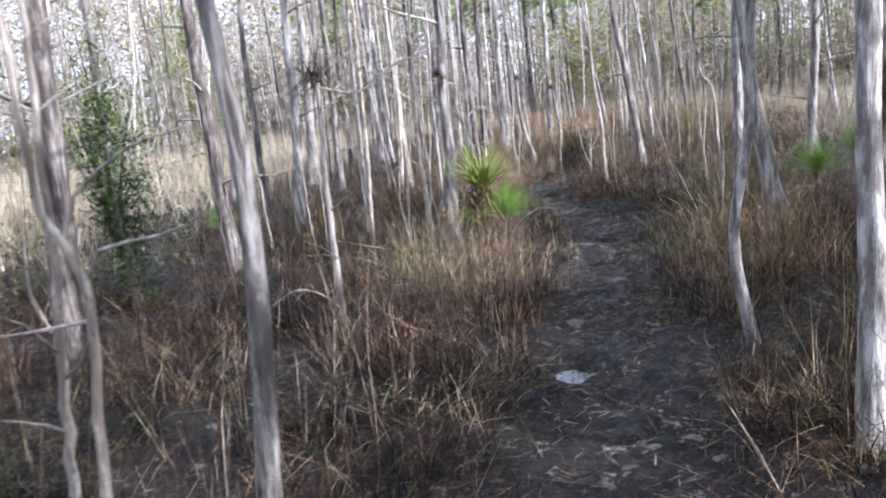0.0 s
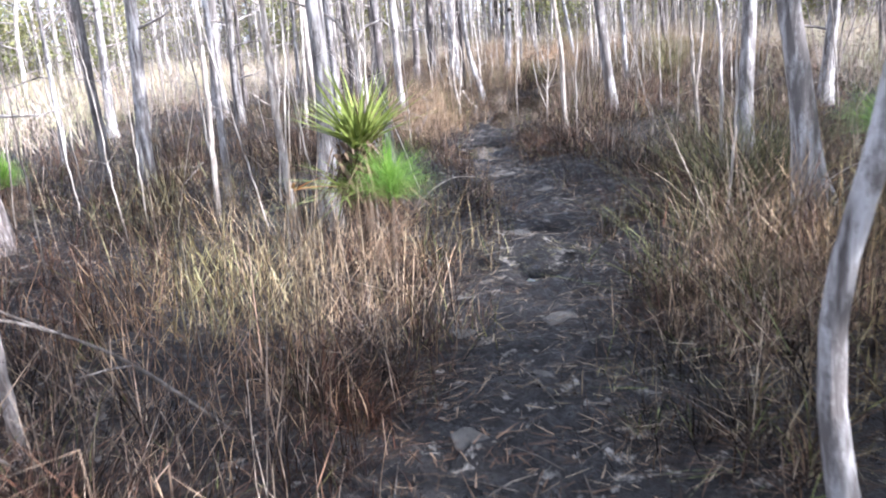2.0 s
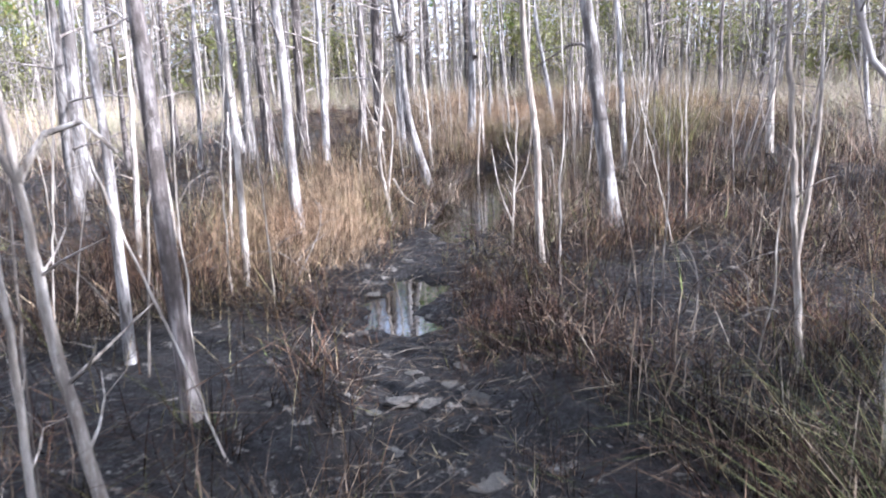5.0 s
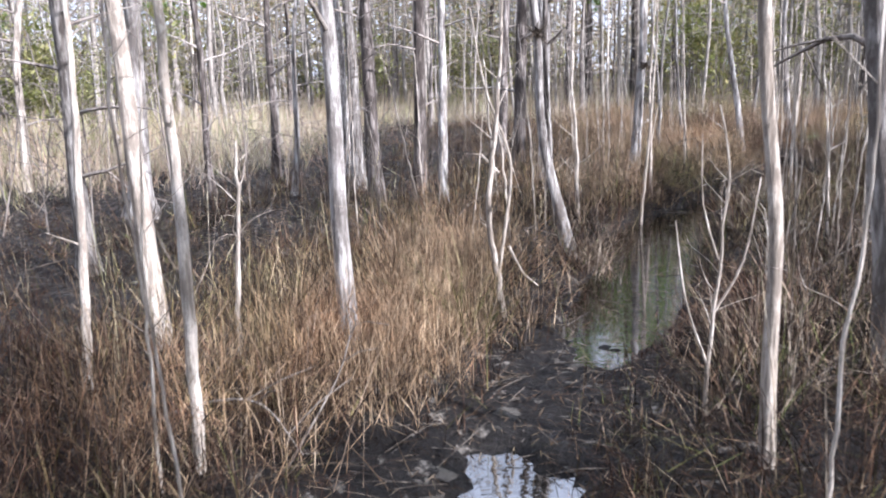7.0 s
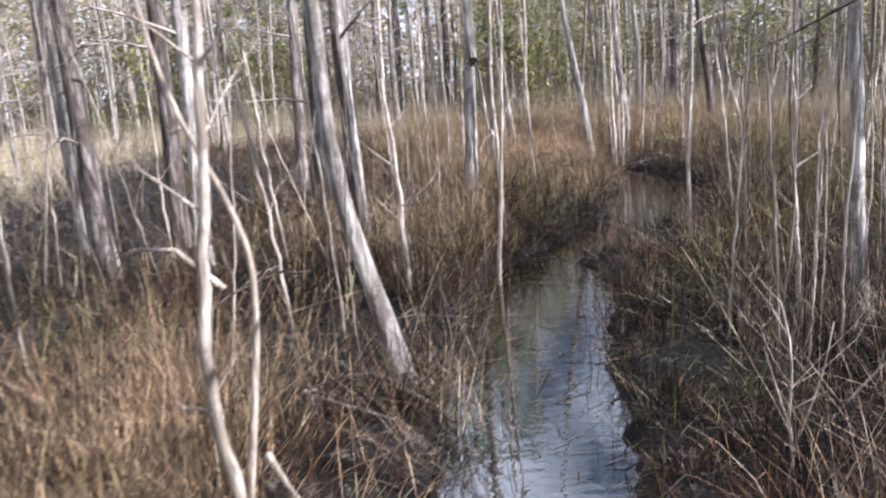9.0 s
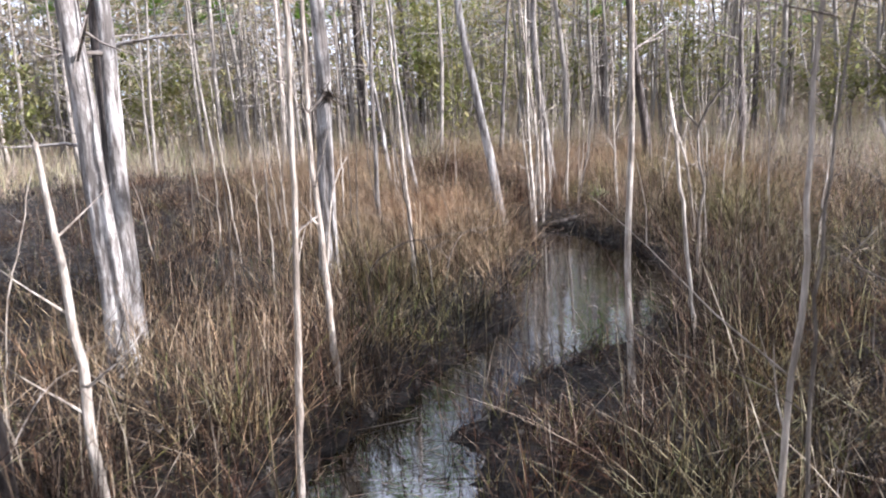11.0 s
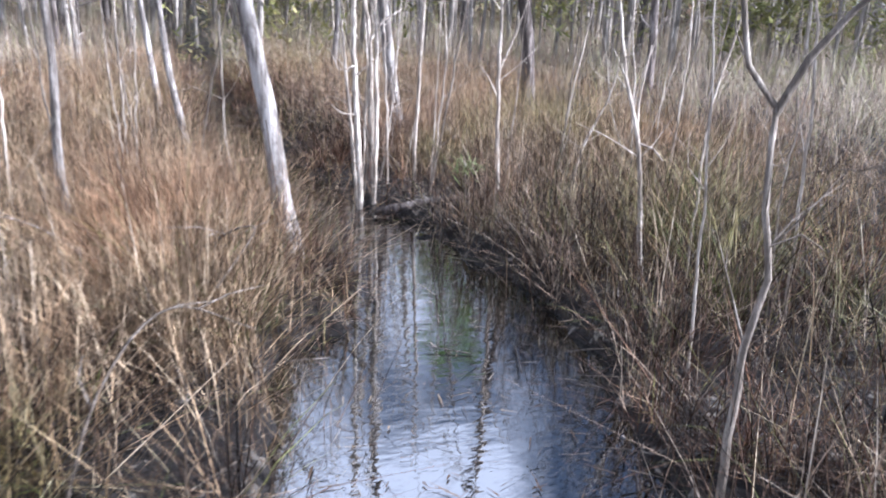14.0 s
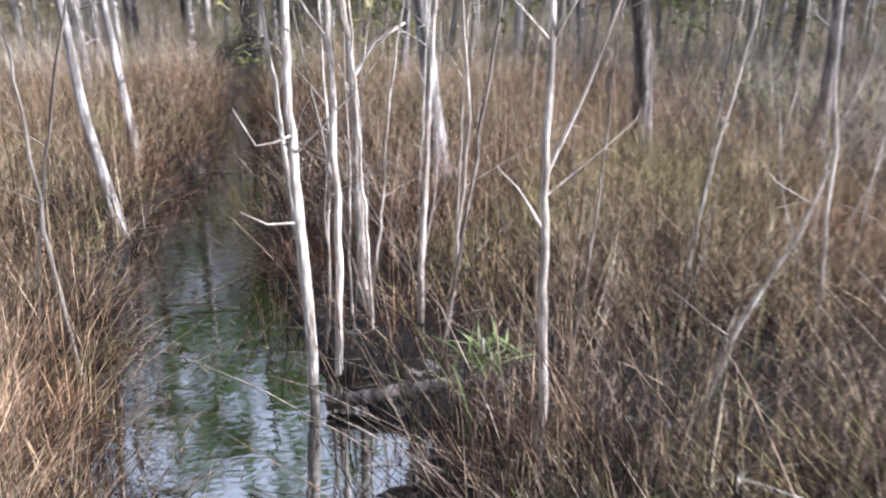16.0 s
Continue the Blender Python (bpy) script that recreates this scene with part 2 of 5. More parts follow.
def twigs(rng, verts, faces, origin, heading, length, radius, depth, droop=0.0):
    """One limb with side shoots, crooked and thinning."""
    q, d = origin.copy(), heading.normalized()
    n = max(3, int(length / 0.16)) if depth else 3
    line, radii = [q.copy()], [radius]
    shoots = []
    for i in range(n):
        d = (d + Vector((rng.gauss(0, 0.15), rng.gauss(0, 0.15), rng.gauss(0, 0.11) - droop))).normalized()
        q = q + d * length / n
        line.append(q.copy())
        radii.append(radius * (1 - 0.85 * (i + 1) / n))
        if depth and i > 0:
            shoots.append((q.copy(), d.copy(), radii[-1]))
    tube(verts, faces, line, radii, 4 if depth else 3)
    for q, d, r in shoots:
        if rng.random() < 0.75:
            side = d.cross(Vector((rng.gauss(0, 1), rng.gauss(0, 1), rng.gauss(0, 1)))).normalized()
            twigs(rng, verts, faces, q, d * 0.6 + side, length * rng.uniform(0.25, 0.5), max(0.0012, r * 0.7), depth - 1)


def tree_shape(rng, via, radius, height, flare, sides, limbs, clear, wiggle=0.02, limb_length=0.8):
    """Trunk and bare crown, standing at the origin. via: points that the trunk's axis passes."""
    pts = [Vector((0, 0, -0.12)), Vector((0, 0, 0.02))] + [Vector(v) for v in via]
    lean = (pts[-1] - pts[-2]).normalized()
    while pts[-1].z < height:
        lean = (lean * 0.8 + Vector((rng.gauss(0, 0.04), rng.gauss(0, 0.04), 0.25))).normalized()
        pts.append(pts[-1] + lean * 0.8)
    line = spline(pts, 0.14)
    line = [q + Vector((noise.noise(q * 1.7 + Vector((radius * 900, 0, 0))), noise.noise(q * 1.7 + Vector((0, 40, radius * 700))), 0)) * wiggle for q in line]
    radii = [radius * max(0.10, 1 - 0.85 * max(0, q.z) / pts[-1].z) * (1 + (flare - 1) * math.exp(-max(0, q.z) / 0.22)) * (1 + 0.10 * noise.noise(q * 6.0)) for q in line]
    tv, tf, cv, cf = [], [], [], []
    tube(tv, tf, line, radii, sides, 0.35 * (flare - 1), rng.uniform(0, 6))
    for k in range(limbs):
        z = clear + (pts[-1].z - clear) * (k + rng.random()) / limbs
        i = min(range(len(line)), key=lambda j: abs(line[j].z - z))
        a = rng.uniform(0, 2 * math.pi)
        up = 0.15 + 0.6 * z / pts[-1].z
        size = limb_length * (1.15 - 0.7 * z / pts[-1].z) * rng.uniform(0.5, 1.2)
        twigs(rng, cv, cf, line[i], Vector((math.cos(a), math.sin(a), up)), size, max(0.003, min(radii[i] * 0.42, 0.016)), 2, 0.02)
    return tv, tf, cv, cf


def cypress(x, y, via, radius, height=5.5, flare=1.7, seed=0, limbs=12, clear=1.3, mat=None, label="pale grey bare cypress trunk rising from dry grass", limb_length=0.8, sides=12, name="cypress_tree"):
    """A bare tree at (x, y) whose axis passes the points via (world metres)."""
    rng = random.Random(seed * 77 + 5)
    base = Vector((x, y, 0))
    tv, tf, cv, cf = tree_shape(rng, [Vector(v) - base for v in via], radius, height, flare, sides, limbs, clear, limb_length=limb_length)
    tree = tagged(new(name), label, "tree", "trees of the swamp")
    tree.location = (x, y, 0)
    part("trunk", tv, tf, mat or BARK, tree)
    if cv:
        part("crown", cv, cf, TWIG, tree, "bare leafless twigs")
    return tree


def sapling(x, y, via, radius, branches=(), seed=0, mat=None, label="thin pale bare sapling in the grass", top=0.5, shoots=5, name="sapling"):
    """A thin stem through the points via, with forks given as (points, radius)."""
    rng = random.Random(seed * 31 + 7)
    base = Vector((x, y, 0))
    pts = [Vector((0, 0, -0.08))] + [Vector(v) - base for v in via]
    if top:
        pts.append(pts[-1] + (pts[-1] - pts[-2]).normalized() * top * 0.5 + Vector((rng.gauss(0, 0.03), rng.gauss(0, 0.03), top * 0.5)))
    line = spline(pts, 0.07)
    line = [q + Vector((rng.gauss(0, 0.003), rng.gauss(0, 0.003), 0)) for q in line]
    radii = [radius * (1.15 - 0.8 * i / len(line)) for i in range(len(line))]
    thing = tagged(new(name), label, "sapling", "saplings in the marsh")
    thing.location = (x, y, 0)
    v, f = [], []
    tube(v, f, line, radii, 7)
    part("stem", v, f, mat or STEM, thing)
    for points, r in branches:
        v, f = [], []
        ln = spline([Vector(p) - base for p in points], 0.07)
        tube(v, f, ln, [r * (1.05 - 0.75 * i / len(ln)) for i in range(len(ln))], 6)
        part("branch", v, f, mat or STEM, thing)
    for k in range(shoots):
        v, f = [], []
        i = int(len(line) * rng.uniform(0.3, 0.95))
        a = rng.uniform(0, 6.28)
        twigs(rng, v, f, line[i], Vector((math.cos(a), math.sin(a), 0.8)), rng.uniform(0.12, 0.38), max(0.0015, radii[i] * 0.38), 1)
        part("twig", v, f, mat or STEM, thing)
    return thing


def blades(rng, roots, heading, length, lift, width, bend, segments=3, floor=0.004):
    """Arrays of curved tapered blades. heading: angle on the ground, lift: 0 flat to 1 upright, bend: how far the tip falls."""
    n = len(roots)
    hx, hy = np.cos(heading), np.sin(heading)
    face = heading + rng.uniform(-1.2, 1.2, n)
    sx, sy = -np.sin(face), np.cos(face)
    rows = []
    for k in range(segments + 1):
        t = k / segments
        out = length * (np.sqrt(np.maximum(0, 1 - lift ** 2)) * t + bend * t * t * 0.7)
        up = length * (lift * t - bend * t * t * 0.5)
        c = np.stack([roots[:, 0] + hx * out, roots[:, 1] + hy * out, roots[:, 2] + np.maximum(up, floor)], 1)
        w = width * (1 - t) ** 0.7 * 0.5 if k else width * 0.4
        if k < segments:
            rows.append(np.stack([c - np.stack([sx * w, sy * w, 0 * w], 1), c + np.stack([sx * w, sy * w, 0 * w], 1)], 1))
        else:
            rows.append(c[:, None, :])
    v = np.concatenate(rows, 1)  # n, 2 * segments + 1, 3
    per = 2 * segments + 1
    tris = []
    for k in range(segments - 1):
        a = 2 * k
        tris += [(a, a + 1, a + 3), (a, a + 3, a + 2)]
    a = 2 * (segments - 1)
    tris.append((a, a + 1, a + 2))
    f = (np.arange(n)[:, None, None] * per + np.array(tris)[None]).reshape(-1, 3)
    return v.reshape(-1, 3), f


def blade_mesh(name, sets):
    vs, fs, at = [], [], 0
    for v, f in sets:
        vs.append(v)
        fs.append(f + at)
        at += len(v)
    v, f = np.concatenate(vs), np.concatenate(fs)
    me = bpy.data.meshes.new(name)
    me.vertices.add(len(v))
    me.vertices.foreach_set("co", v.astype(np.float32).ravel())
    me.loops.add(3 * len(f))
    me.loops.foreach_set("vertex_index", f.astype(np.int32).ravel())
    me.polygons.add(len(f))
    me.polygons.foreach_set("loop_start", np.arange(0, 3 * len(f), 3, dtype=np.int32))
    me.update(calc_edges=True)
    return me


def tuft(name, mat, seed, n, at, length, width, lift=(0.3, 0.98), bend=(0.1, 0.6), spread=0.02, segments=4, parent=None, label=""):
    """A rosette of blades round one point."""
    g = np.random.default_rng(seed)
    roots = np.array([at] * n, float) + g.normal(0, 1, (n, 3)) * np.array([spread, spread, spread * 0.4])
    s = blades(g, roots, g.uniform(0, 6.283, n), g.uniform(*length, n), g.uniform(*lift, n), g.uniform(*width, n), g.uniform(*bend, n), segments, -9.0)
    me = blade_mesh(name, [s])
    me.materials.append(mat)
    ob = new(name, me)
    if parent:
        ob.parent = parent
    return tagged(ob, label)


# ---- the ground, with the trodden path that turns into a water channel ----
def line_at(y):
    """Centre and half width of the path at y."""
    ys = (-40, -2, 1, 3.2, 4.1, 5.5, 6.2, 6.8, 7.4, 8.2, 9.1, 10.0, 11.2, 12.3, 13.0, 14.0, 15.2, 15.9, 16.6, 17.0, 17.4, 18.0, 18.6, 19.3, 19.8, 20.4, 21.1, 21.9, 23.2, 24.3, 25.3, 26.6, 32, 45, 90)
    xs = (-6, 0.0, 0.25, 0.62, 0.82, 0.96, 1.17, 1.30, 1.42, 1.55, 1.40, 1.38, 1.38, 1.56, 1.93, 2.14, 2.40, 2.60, 2.79, 3.18, 3.70, 4.08, 4.35, 4.56, 4.73, 4.75, 4.68, 4.42, 4.31, 4.31, 4.45, 4.36, 4.3, 5.5, 8)
    ws = (0.46, 0.46, 0.46, 0.46, 0.45, 0.32, 0.30, 0.34, 0.28, 0.34, 0.29, 0.28, 0.31, 0.31, 0.36, 0.34, 0.40, 0.36, 0.28, 0.36, 0.54, 0.54, 0.54, 0.58, 0.48, 0.38, 0.42, 0.38, 0.37, 0.30, 0.20, 0.20, 0.18, 0.13, 0.1)
    return np.interp(y, ys, xs), np.interp(y, ys, ws)


def tread(x, y):
    """Metres sideways from the line that is walked."""
    return np.abs(x - np.interp(y, (0, 2, 4, 6, 8, 10, 11.2, 12.5, 14.9, 15.7, 16.7, 17.8, 19), (0.1, 0.55, 0.88, 1.3, 1.56, 1.53, 1.63, 2.05, 2.9, 3.06, 3.57, 4.3, 4.78)))


def soft_noise(x, y, s, seed):
    """Cheap smooth noise in [-1, 1] for arrays."""
    g = np.random.default_rng(seed)
    out = 0
    for k in range(5):
        a, b, c = g.uniform(0, 6.28, 3)
        fr = s * (1.0 + 0.45 * k)
        out = out + np.sin(fr * (x * math.cos(a) + y * math.sin(a)) + b) * np.cos(fr * 0.7 * (y * math.cos(c) - x * math.sin(c)) + a)
    return out / 3


def channel(x, y):
    """Signed metres from the ragged edge of path or water: below 0 on it."""
    c, w = line_at(y)
    return np.abs(x - c) - w * (1 + 0.34 * soft_noise(x, y, 4.0, 3)) - 0.06 * soft_noise(x, y, 11.0, 4) - 0.03 * soft_noise(x, y, 27.0, 14)


def off_path(x, y):
    return channel(x, y)



PUDDLES = ((0.70, 4.43, 0.14), (1.29, 6.78, 0.10), (1.20, 6.98, 0.06), (1.50, 7.58, 0.09), (1.40, 8.28, 0.12), (1.44, 10.40, 0.14), (1.30, 10.55, 0.22), (1.22, 10.95, 0.20), (1.48, 11.15, 0.22), (1.36, 11.45, 0.14), (1.84, 12.50, 0.16), (2.0, 12.85, 0.12))
# bare black mud beside the water: place and reach
BARE = ((1.50, 13.5, 0.34), (1.70, 14.6, 0.22), (2.0, 15.9, 0.25), (3.25, 17.75, 0.30), (3.4, 18.4, 0.30), (4.95, 18.0, 0.26), (5.15, 20.3, 0.22), (5.40, 21.4, 0.36), (5.14, 21.2, 0.28), (5.15, 22.3, 0.25), (1.7, 7.0, 0.2), (1.0, 8.6, 0.2), (0.95, 11.3, 0.25), (0.55, 7.9, 0.2), (5.91, 21.17, 0.4), (6.24, 21.03, 0.4), (5.36, 18.56, 0.4), (5.71, 19.27, 0.28), (1.19, 15.67, 0.4), (3.67, 14.81, 0.35), (5.19, 19.51, 0.3), (5.59, 19.4, 0.36), (1.07, 10.95, 0.26), (3.57, 18.83, 0.3), (1.5, 13.32, 0.3), (1.08, 15.08, 0.4))


def bare(x, y):
    """1 in the middle of a bare spot, falling to 0 round it."""
    out = 0 * x
    for bx, by, br in BARE:
        out = np.maximum(out, np.exp(-(((x - bx) ** 2 + (y - by) ** 2) / br ** 2) ** 1.5))
    return out


def ground_height(x, y):
    e = off_path(x, y)
    wet = 1 / (1 + np.exp(np.clip((channel(x, y) - 0.02) / 0.04, -60, 60)))
    bank = 1 / (1 + np.exp(np.clip(-(e - 0.04) / 0.05, -60, 60)))
    flood = 1 / (1 + np.exp(np.clip(-(y - 12.9) / 0.30, -60, 60))) * (1 - 0.75 / (1 + np.exp(np.clip(-(y - 27), -60, 60))))
    bed = 0.052 + 0.020 * soft_noise(x, y, 7.0, 5) + 0.024 * soft_noise(x, y, 19.0, 6) + 0.016 * soft_noise(x, y, 38.0, 9) - (0.10 + 0.06 / (1 + np.exp(np.clip(-(y - 13.4) / 0.3, -60, 60)))) * flood * wet - 0.02 * flood
    for px, py, pr in PUDDLES:
        bed = bed - (0.095 + 0.035 * soft_noise(x, y, 26.0, 15)) * np.exp(-((x - px) ** 2 + (y - py) ** 2) / pr ** 2)
    land = 0.10 + 0.05 * soft_noise(x, y, 1.3, 7) + 0.03 * soft_noise(x, y, 6.0, 8)
    land = land * (1 - 0.6 * bare(x, y))
    return bed * (1 - bank) + np.maximum(land, 0.03) * bank


def grid(xs, ys, name):
    X, Y = np.meshgrid(xs, ys)
    Z = ground_height(X, Y)
    v = np.stack([X, Y, Z], -1).reshape(-1, 3)
    nx, ny = len(xs), len(ys)
    i = (np.arange(ny - 1)[:, None] * nx + np.arange(nx - 1)[None]).ravel()
    f = np.concatenate([np.stack([i, i + 1, i + nx + 1], 1), np.stack([i, i + nx + 1, i + nx], 1)])
    me = blade_mesh(name, [(v, f)])
    me.polygons.foreach_set("use_smooth", [True] * len(me.polygons))
    return me


gx = np.concatenate([-np.geomspace(400, 3, 34), np.arange(-2.6, 8.0, 0.06), np.geomspace(8.3, 400, 34)])
gy = np.concatenate([-np.geomspace(400, 1.5, 26), np.arange(-1.0, 30.0, 0.06), np.geomspace(30.5, 500, 34)])
gm = grid(gx, gy, "ground")
gm.materials.append(MUD)
tagged(new("ground", gm), "dark wet mud and leaf litter under the grass", "ground", kind="structure")
ws = np.linspace(-2.5, 8, 43)
wy = np.linspace(2.5, 40, 151)
WX, WY = np.meshgrid(ws, wy)
wv = np.stack([WX, WY, 0 * WX], -1).reshape(-1, 3)
wi = (np.arange(150)[:, None] * 43 + np.arange(42)[None]).ravel()
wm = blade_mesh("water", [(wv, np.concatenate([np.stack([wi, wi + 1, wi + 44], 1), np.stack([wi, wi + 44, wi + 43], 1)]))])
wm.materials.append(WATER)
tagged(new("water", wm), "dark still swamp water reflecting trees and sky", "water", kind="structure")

# ---- the trees and stems beside the path ----
CY = "pale grey bare cypress trunk rising from dry grass"
cypress(-0.45, 2.79, [(-0.43, 2.79, 0.39), (-0.38, 2.79, 1.32), (-0.42, 2.79, 1.9)], 0.037, 4.2, 1.3, 1, 8, 1.7, BARK, "slim pale leaning trunk beside the muddy path")
sapling(-0.86, 2.60, [(-0.81, 2.6, 0.53), (-0.76, 2.6, 1.06), (-0.84, 2.6, 1.24), (-0.84, 2.6, 1.5)], 0.016, [([(-0.79, 2.6, 1.18), (-0.74, 2.58, 1.28), (-0.58, 2.55, 1.38), (-0.44, 2.52, 1.41)], 0.007), ([(-0.76, 2.6, 1.06), (-0.70, 2.57, 1.14), (-0.52, 2.5, 1.17), (-0.45, 2.48, 1.19)], 0.007), ([(-0.77, 2.6, 0.96), (-0.92, 2.58, 0.95), (-1.05, 2.56, 0.95)], 0.006)], 2, label="kinked white sapling with two arched side branches")
sapling(-1.0, 2.70, [(-0.93, 2.7, 0.63), (-0.87, 2.7, 1.2), (-0.83, 2.7, 1.76)], 0.016, seed=3)
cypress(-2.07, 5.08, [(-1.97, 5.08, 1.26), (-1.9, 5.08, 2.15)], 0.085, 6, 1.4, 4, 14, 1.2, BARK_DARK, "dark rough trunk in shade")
cypress(1.48, 3.14, [(1.485, 3.14, 0.8), (1.48, 3.14, 1.6)], 0.047, 5, 1.15, 5, 9, 1.8, BARK, "blue-grey peeling trunk close beside the path")
cypress(1.57, 4.36, [(1.48, 4.37, 0.49), (1.5, 4.37, 0.78), (1.54, 4.36, 0.99), (1.58, 4.36, 1.35), (1.6, 4.36, 1.8)], 0.029, 4, 1.25, 6, 10, 1.5, BARK, "slim crooked grey trunk with dark upper limbs")
cypress(-1.53, 9.75, [(-1.5, 9.75, 0.44), (-1.42, 9.75, 1.68)], 0.062, 6, 1.5, 7)
sapling(0.01, 7.6, [(-0.01, 7.6, 0.26), (-0.04, 7.6, 0.94), (-0.03, 7.6, 1.5)], 0.022, seed=8, top=1.2)
cypress(-1.93, 10.02, [(-1.94, 10.02, 0.6), (-1.96, 10.02, 1.74)], 0.045, 5.5, 1.4, 9)
cypress(-0.71, 9.01, [(-0.69, 9.01, 0.52), (-0.66, 9.01, 1.58)], 0.028, 4.5, 1.3, 10, 8)
cypress(2.88, 7.17, [(2.78, 7.17, 0.49), (2.66, 7.17, 1.18)], 0.066, 6, 2.3, 11, 12, 1.6, BARK, "broad fluted white-grey cypress base")
cypress(3.16, 8.93, [(3.17, 8.93, 0.52), (3.19, 8.93, 1.53)], 0.056, 6, 1.7, 12)
cypress(2.97, 12.1, [(2.91, 12.1, 0.54), (2.76, 12.1, 1.7)], 0.058, 6, 1.6, 13)
sapling(2.97, 9.25, [(2.9, 9.25, 0.6), (2.86, 9.25, 1.04), (2.83, 9.26, 1.44)], 0.015, [([(2.9, 9.25, 0.6), (2.94, 9.22, 1.1), (2.92, 9.2, 1.6)], 0.012)], 14, top=1.0)
sapling(2.83, 8.47, [(2.81, 8.47, 0.55), (2.79, 8.47, 1.1), (2.75, 8.47, 1.28), (2.64, 8.48, 1.49)], 0.014, seed=15, mat=TWIG, top=1.0, label="dark crooked bare stem in dry grass")
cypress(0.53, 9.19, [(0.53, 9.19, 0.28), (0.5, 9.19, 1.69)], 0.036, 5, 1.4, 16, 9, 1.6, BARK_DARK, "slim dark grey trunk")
sapling(0.52, 8.39, [(0.41, 8.4, 0.65), (0.38, 8.4, 1.17)], 0.021, [([(0.38, 8.4, 1.15), (0.47, 8.38, 1.27), (0.58, 8.35, 1.3), (0.66, 8.33, 1.22)], 0.012), ([(0.38, 8.4, 1.15), (0.28, 8.4, 1.32), (0.1, 8.4, 1.42), (-0.05, 8.4, 1.48)], 0.013)], 17, top=0.4, label="white forked sapling with spreading arms")
sapling(0.38, 8.18, [(0.39, 8.18, 0.37), (0.41, 8.18, 1.12)], 0.012, seed=18)
cypress(0.09, 9.89, [(0.09, 9.89, 0.61), (0.1, 9.89, 1.58)], 0.026, 4.8, 1.3, 19, 8)
cypress(0.17, 7.85, [(0.21, 7.85, 0.93), (0.23, 7.85, 1.57)], 0.060, 6, 1.5, 20, 12, 1.7, BARK, "thick white-grey trunk behind a palm tuft")
sapling(-0.59, 8.17, [(-0.57, 8.17, 0.4), (-0.54, 8.17, 0.96), (-0.52, 8.16, 1.65)], 0.018, seed=21, top=1.4)
cypress(-0.35, 12.38, [(-0.39, 12.38, 0.88), (-0.42, 12.37, 1.74)], 0.048, 5.5, 1.35, 22, 9, 1.7, STEM)
sapling(0.43, 11.07, [(0.43, 11.07, 0.38), (0.44, 11.07, 0.85), (0.43, 11.07, 1.52)], 0.020, seed=23, top=1.5)
cypress(0.61, 12.4, [(0.59, 12.4, 0.82), (0.57, 12.4, 1.71)], 0.043, 5.5, 1.4, 24, 10, 1.5, BARK)
cypress(2.26, 11.25, [(2.25, 11.25, 0.21), (2.23, 11.24, 0.83), (2.17, 11.24, 1.56)], 0.025, 4.6, 1.2, 25, 8, 1.7, STEM, "slim white trunk with a pale bark patch")
sapling(1.32, 13.07, [(1.28, 13.07, 0.27), (1.23, 13.06, 0.64), (1.29, 13.07, 1.26)], 0.018, [([(1.28, 13.07, 0.27), (1.35, 13.08, 0.79), (1.33, 13.08, 1.0), (1.22, 13.06, 1.3), (1.15, 13.05, 1.7)], 0.011), ([(1.29, 13.07, 0.85), (1.2, 13.05, 0.95), (1.12, 13.03, 0.96)], 0.007), ([(1.34, 13.07, 0.45), (1.42, 13.05, 0.3), (1.5, 13.03, 0.24)], 0.008)], 26, top=0.6, shoots=7, label="white forked sapling at the water's edge")
cypress(1.72, 14.25, [(1.6, 14.25, 0.55), (1.5, 14.25, 1.07), (1.46, 14.25, 1.7)], 0.036, 5.5, 1.7, 27, 9, 1.5, BARK, "leaning trunk rooted at the water's edge, dark on one flank")
cypress(0.51, 16.67, [(0.51, 16.67, 0.29), (0.53, 16.67, 2.06)], 0.048, 6, 1.4, 29)
sapling(2.14, 11.67, [(2.14, 11.67, 0.3), (2.16, 11.67, 0.65), (2.18, 11.66, 1.05)], 0.008, [([(2.14, 11.67, 0.3), (2.05, 11.65, 0.55), (2.0, 11.63, 0.85)], 0.005), ([(2.15, 11.67, 0.5), (2.24, 11.65, 0.7), (2.28, 11.63, 1.0)], 0.005), ([(2.16, 11.67, 0.7), (2.10, 11.68, 0.9), (2.09, 11.69, 1.15)], 0.004)], 30, top=0.2, shoots=12, label="much-branched bare shrub standing at the water's edge")
sapling(-0.47, 11.89, [(-0.45, 11.9, 0.28), (-0.38, 11.91, 1.32)], 0.022, seed=31, top=0.8)
sapling(0.11, 12.17, [(0.13, 12.18, 0.2), (0.19, 12.18, 1.01)], 0.014, seed=32, top=0.1)
cypress(-2.33, 15.99, [(-2.31, 15.99, 0.3), (-2.22, 16.0, 2.07)], 0.095, 7, 2.1, 34, 12, 1.8, BARK, "thick cypress with a swollen pale base")
cypress(-0.64, 17.89, [(-0.64, 17.89, 0.49), (-0.67, 17.88, 2.09)], 0.072, 6.5, 1.5, 35)
sapling(2.78, 13.35, [(2.77, 13.35, 0.2), (2.75, 13.34, 0.5)], 0.006, [([(2.77, 13.35, 0.15), (2.84, 13.33, 0.38), (2.86, 13.31, 0.55)], 0.004), ([(2.77, 13.35, 0.2), (2.70, 13.33, 0.4), (2.66, 13.31, 0.5)], 0.004)], 36, top=0.1, shoots=9, label="low pale broken shrub beside the water")
cypress(1.53, 17.51, [(1.52, 17.51, 0.52), (1.47, 17.51, 1.89)], 0.062, 6, 1.5, 37)
cypress(-1.04, 19.03, [(-1.05, 19.03, 0.32), (-1.11, 19.03, 2.19)], 0.08, 7, 1.6, 38)
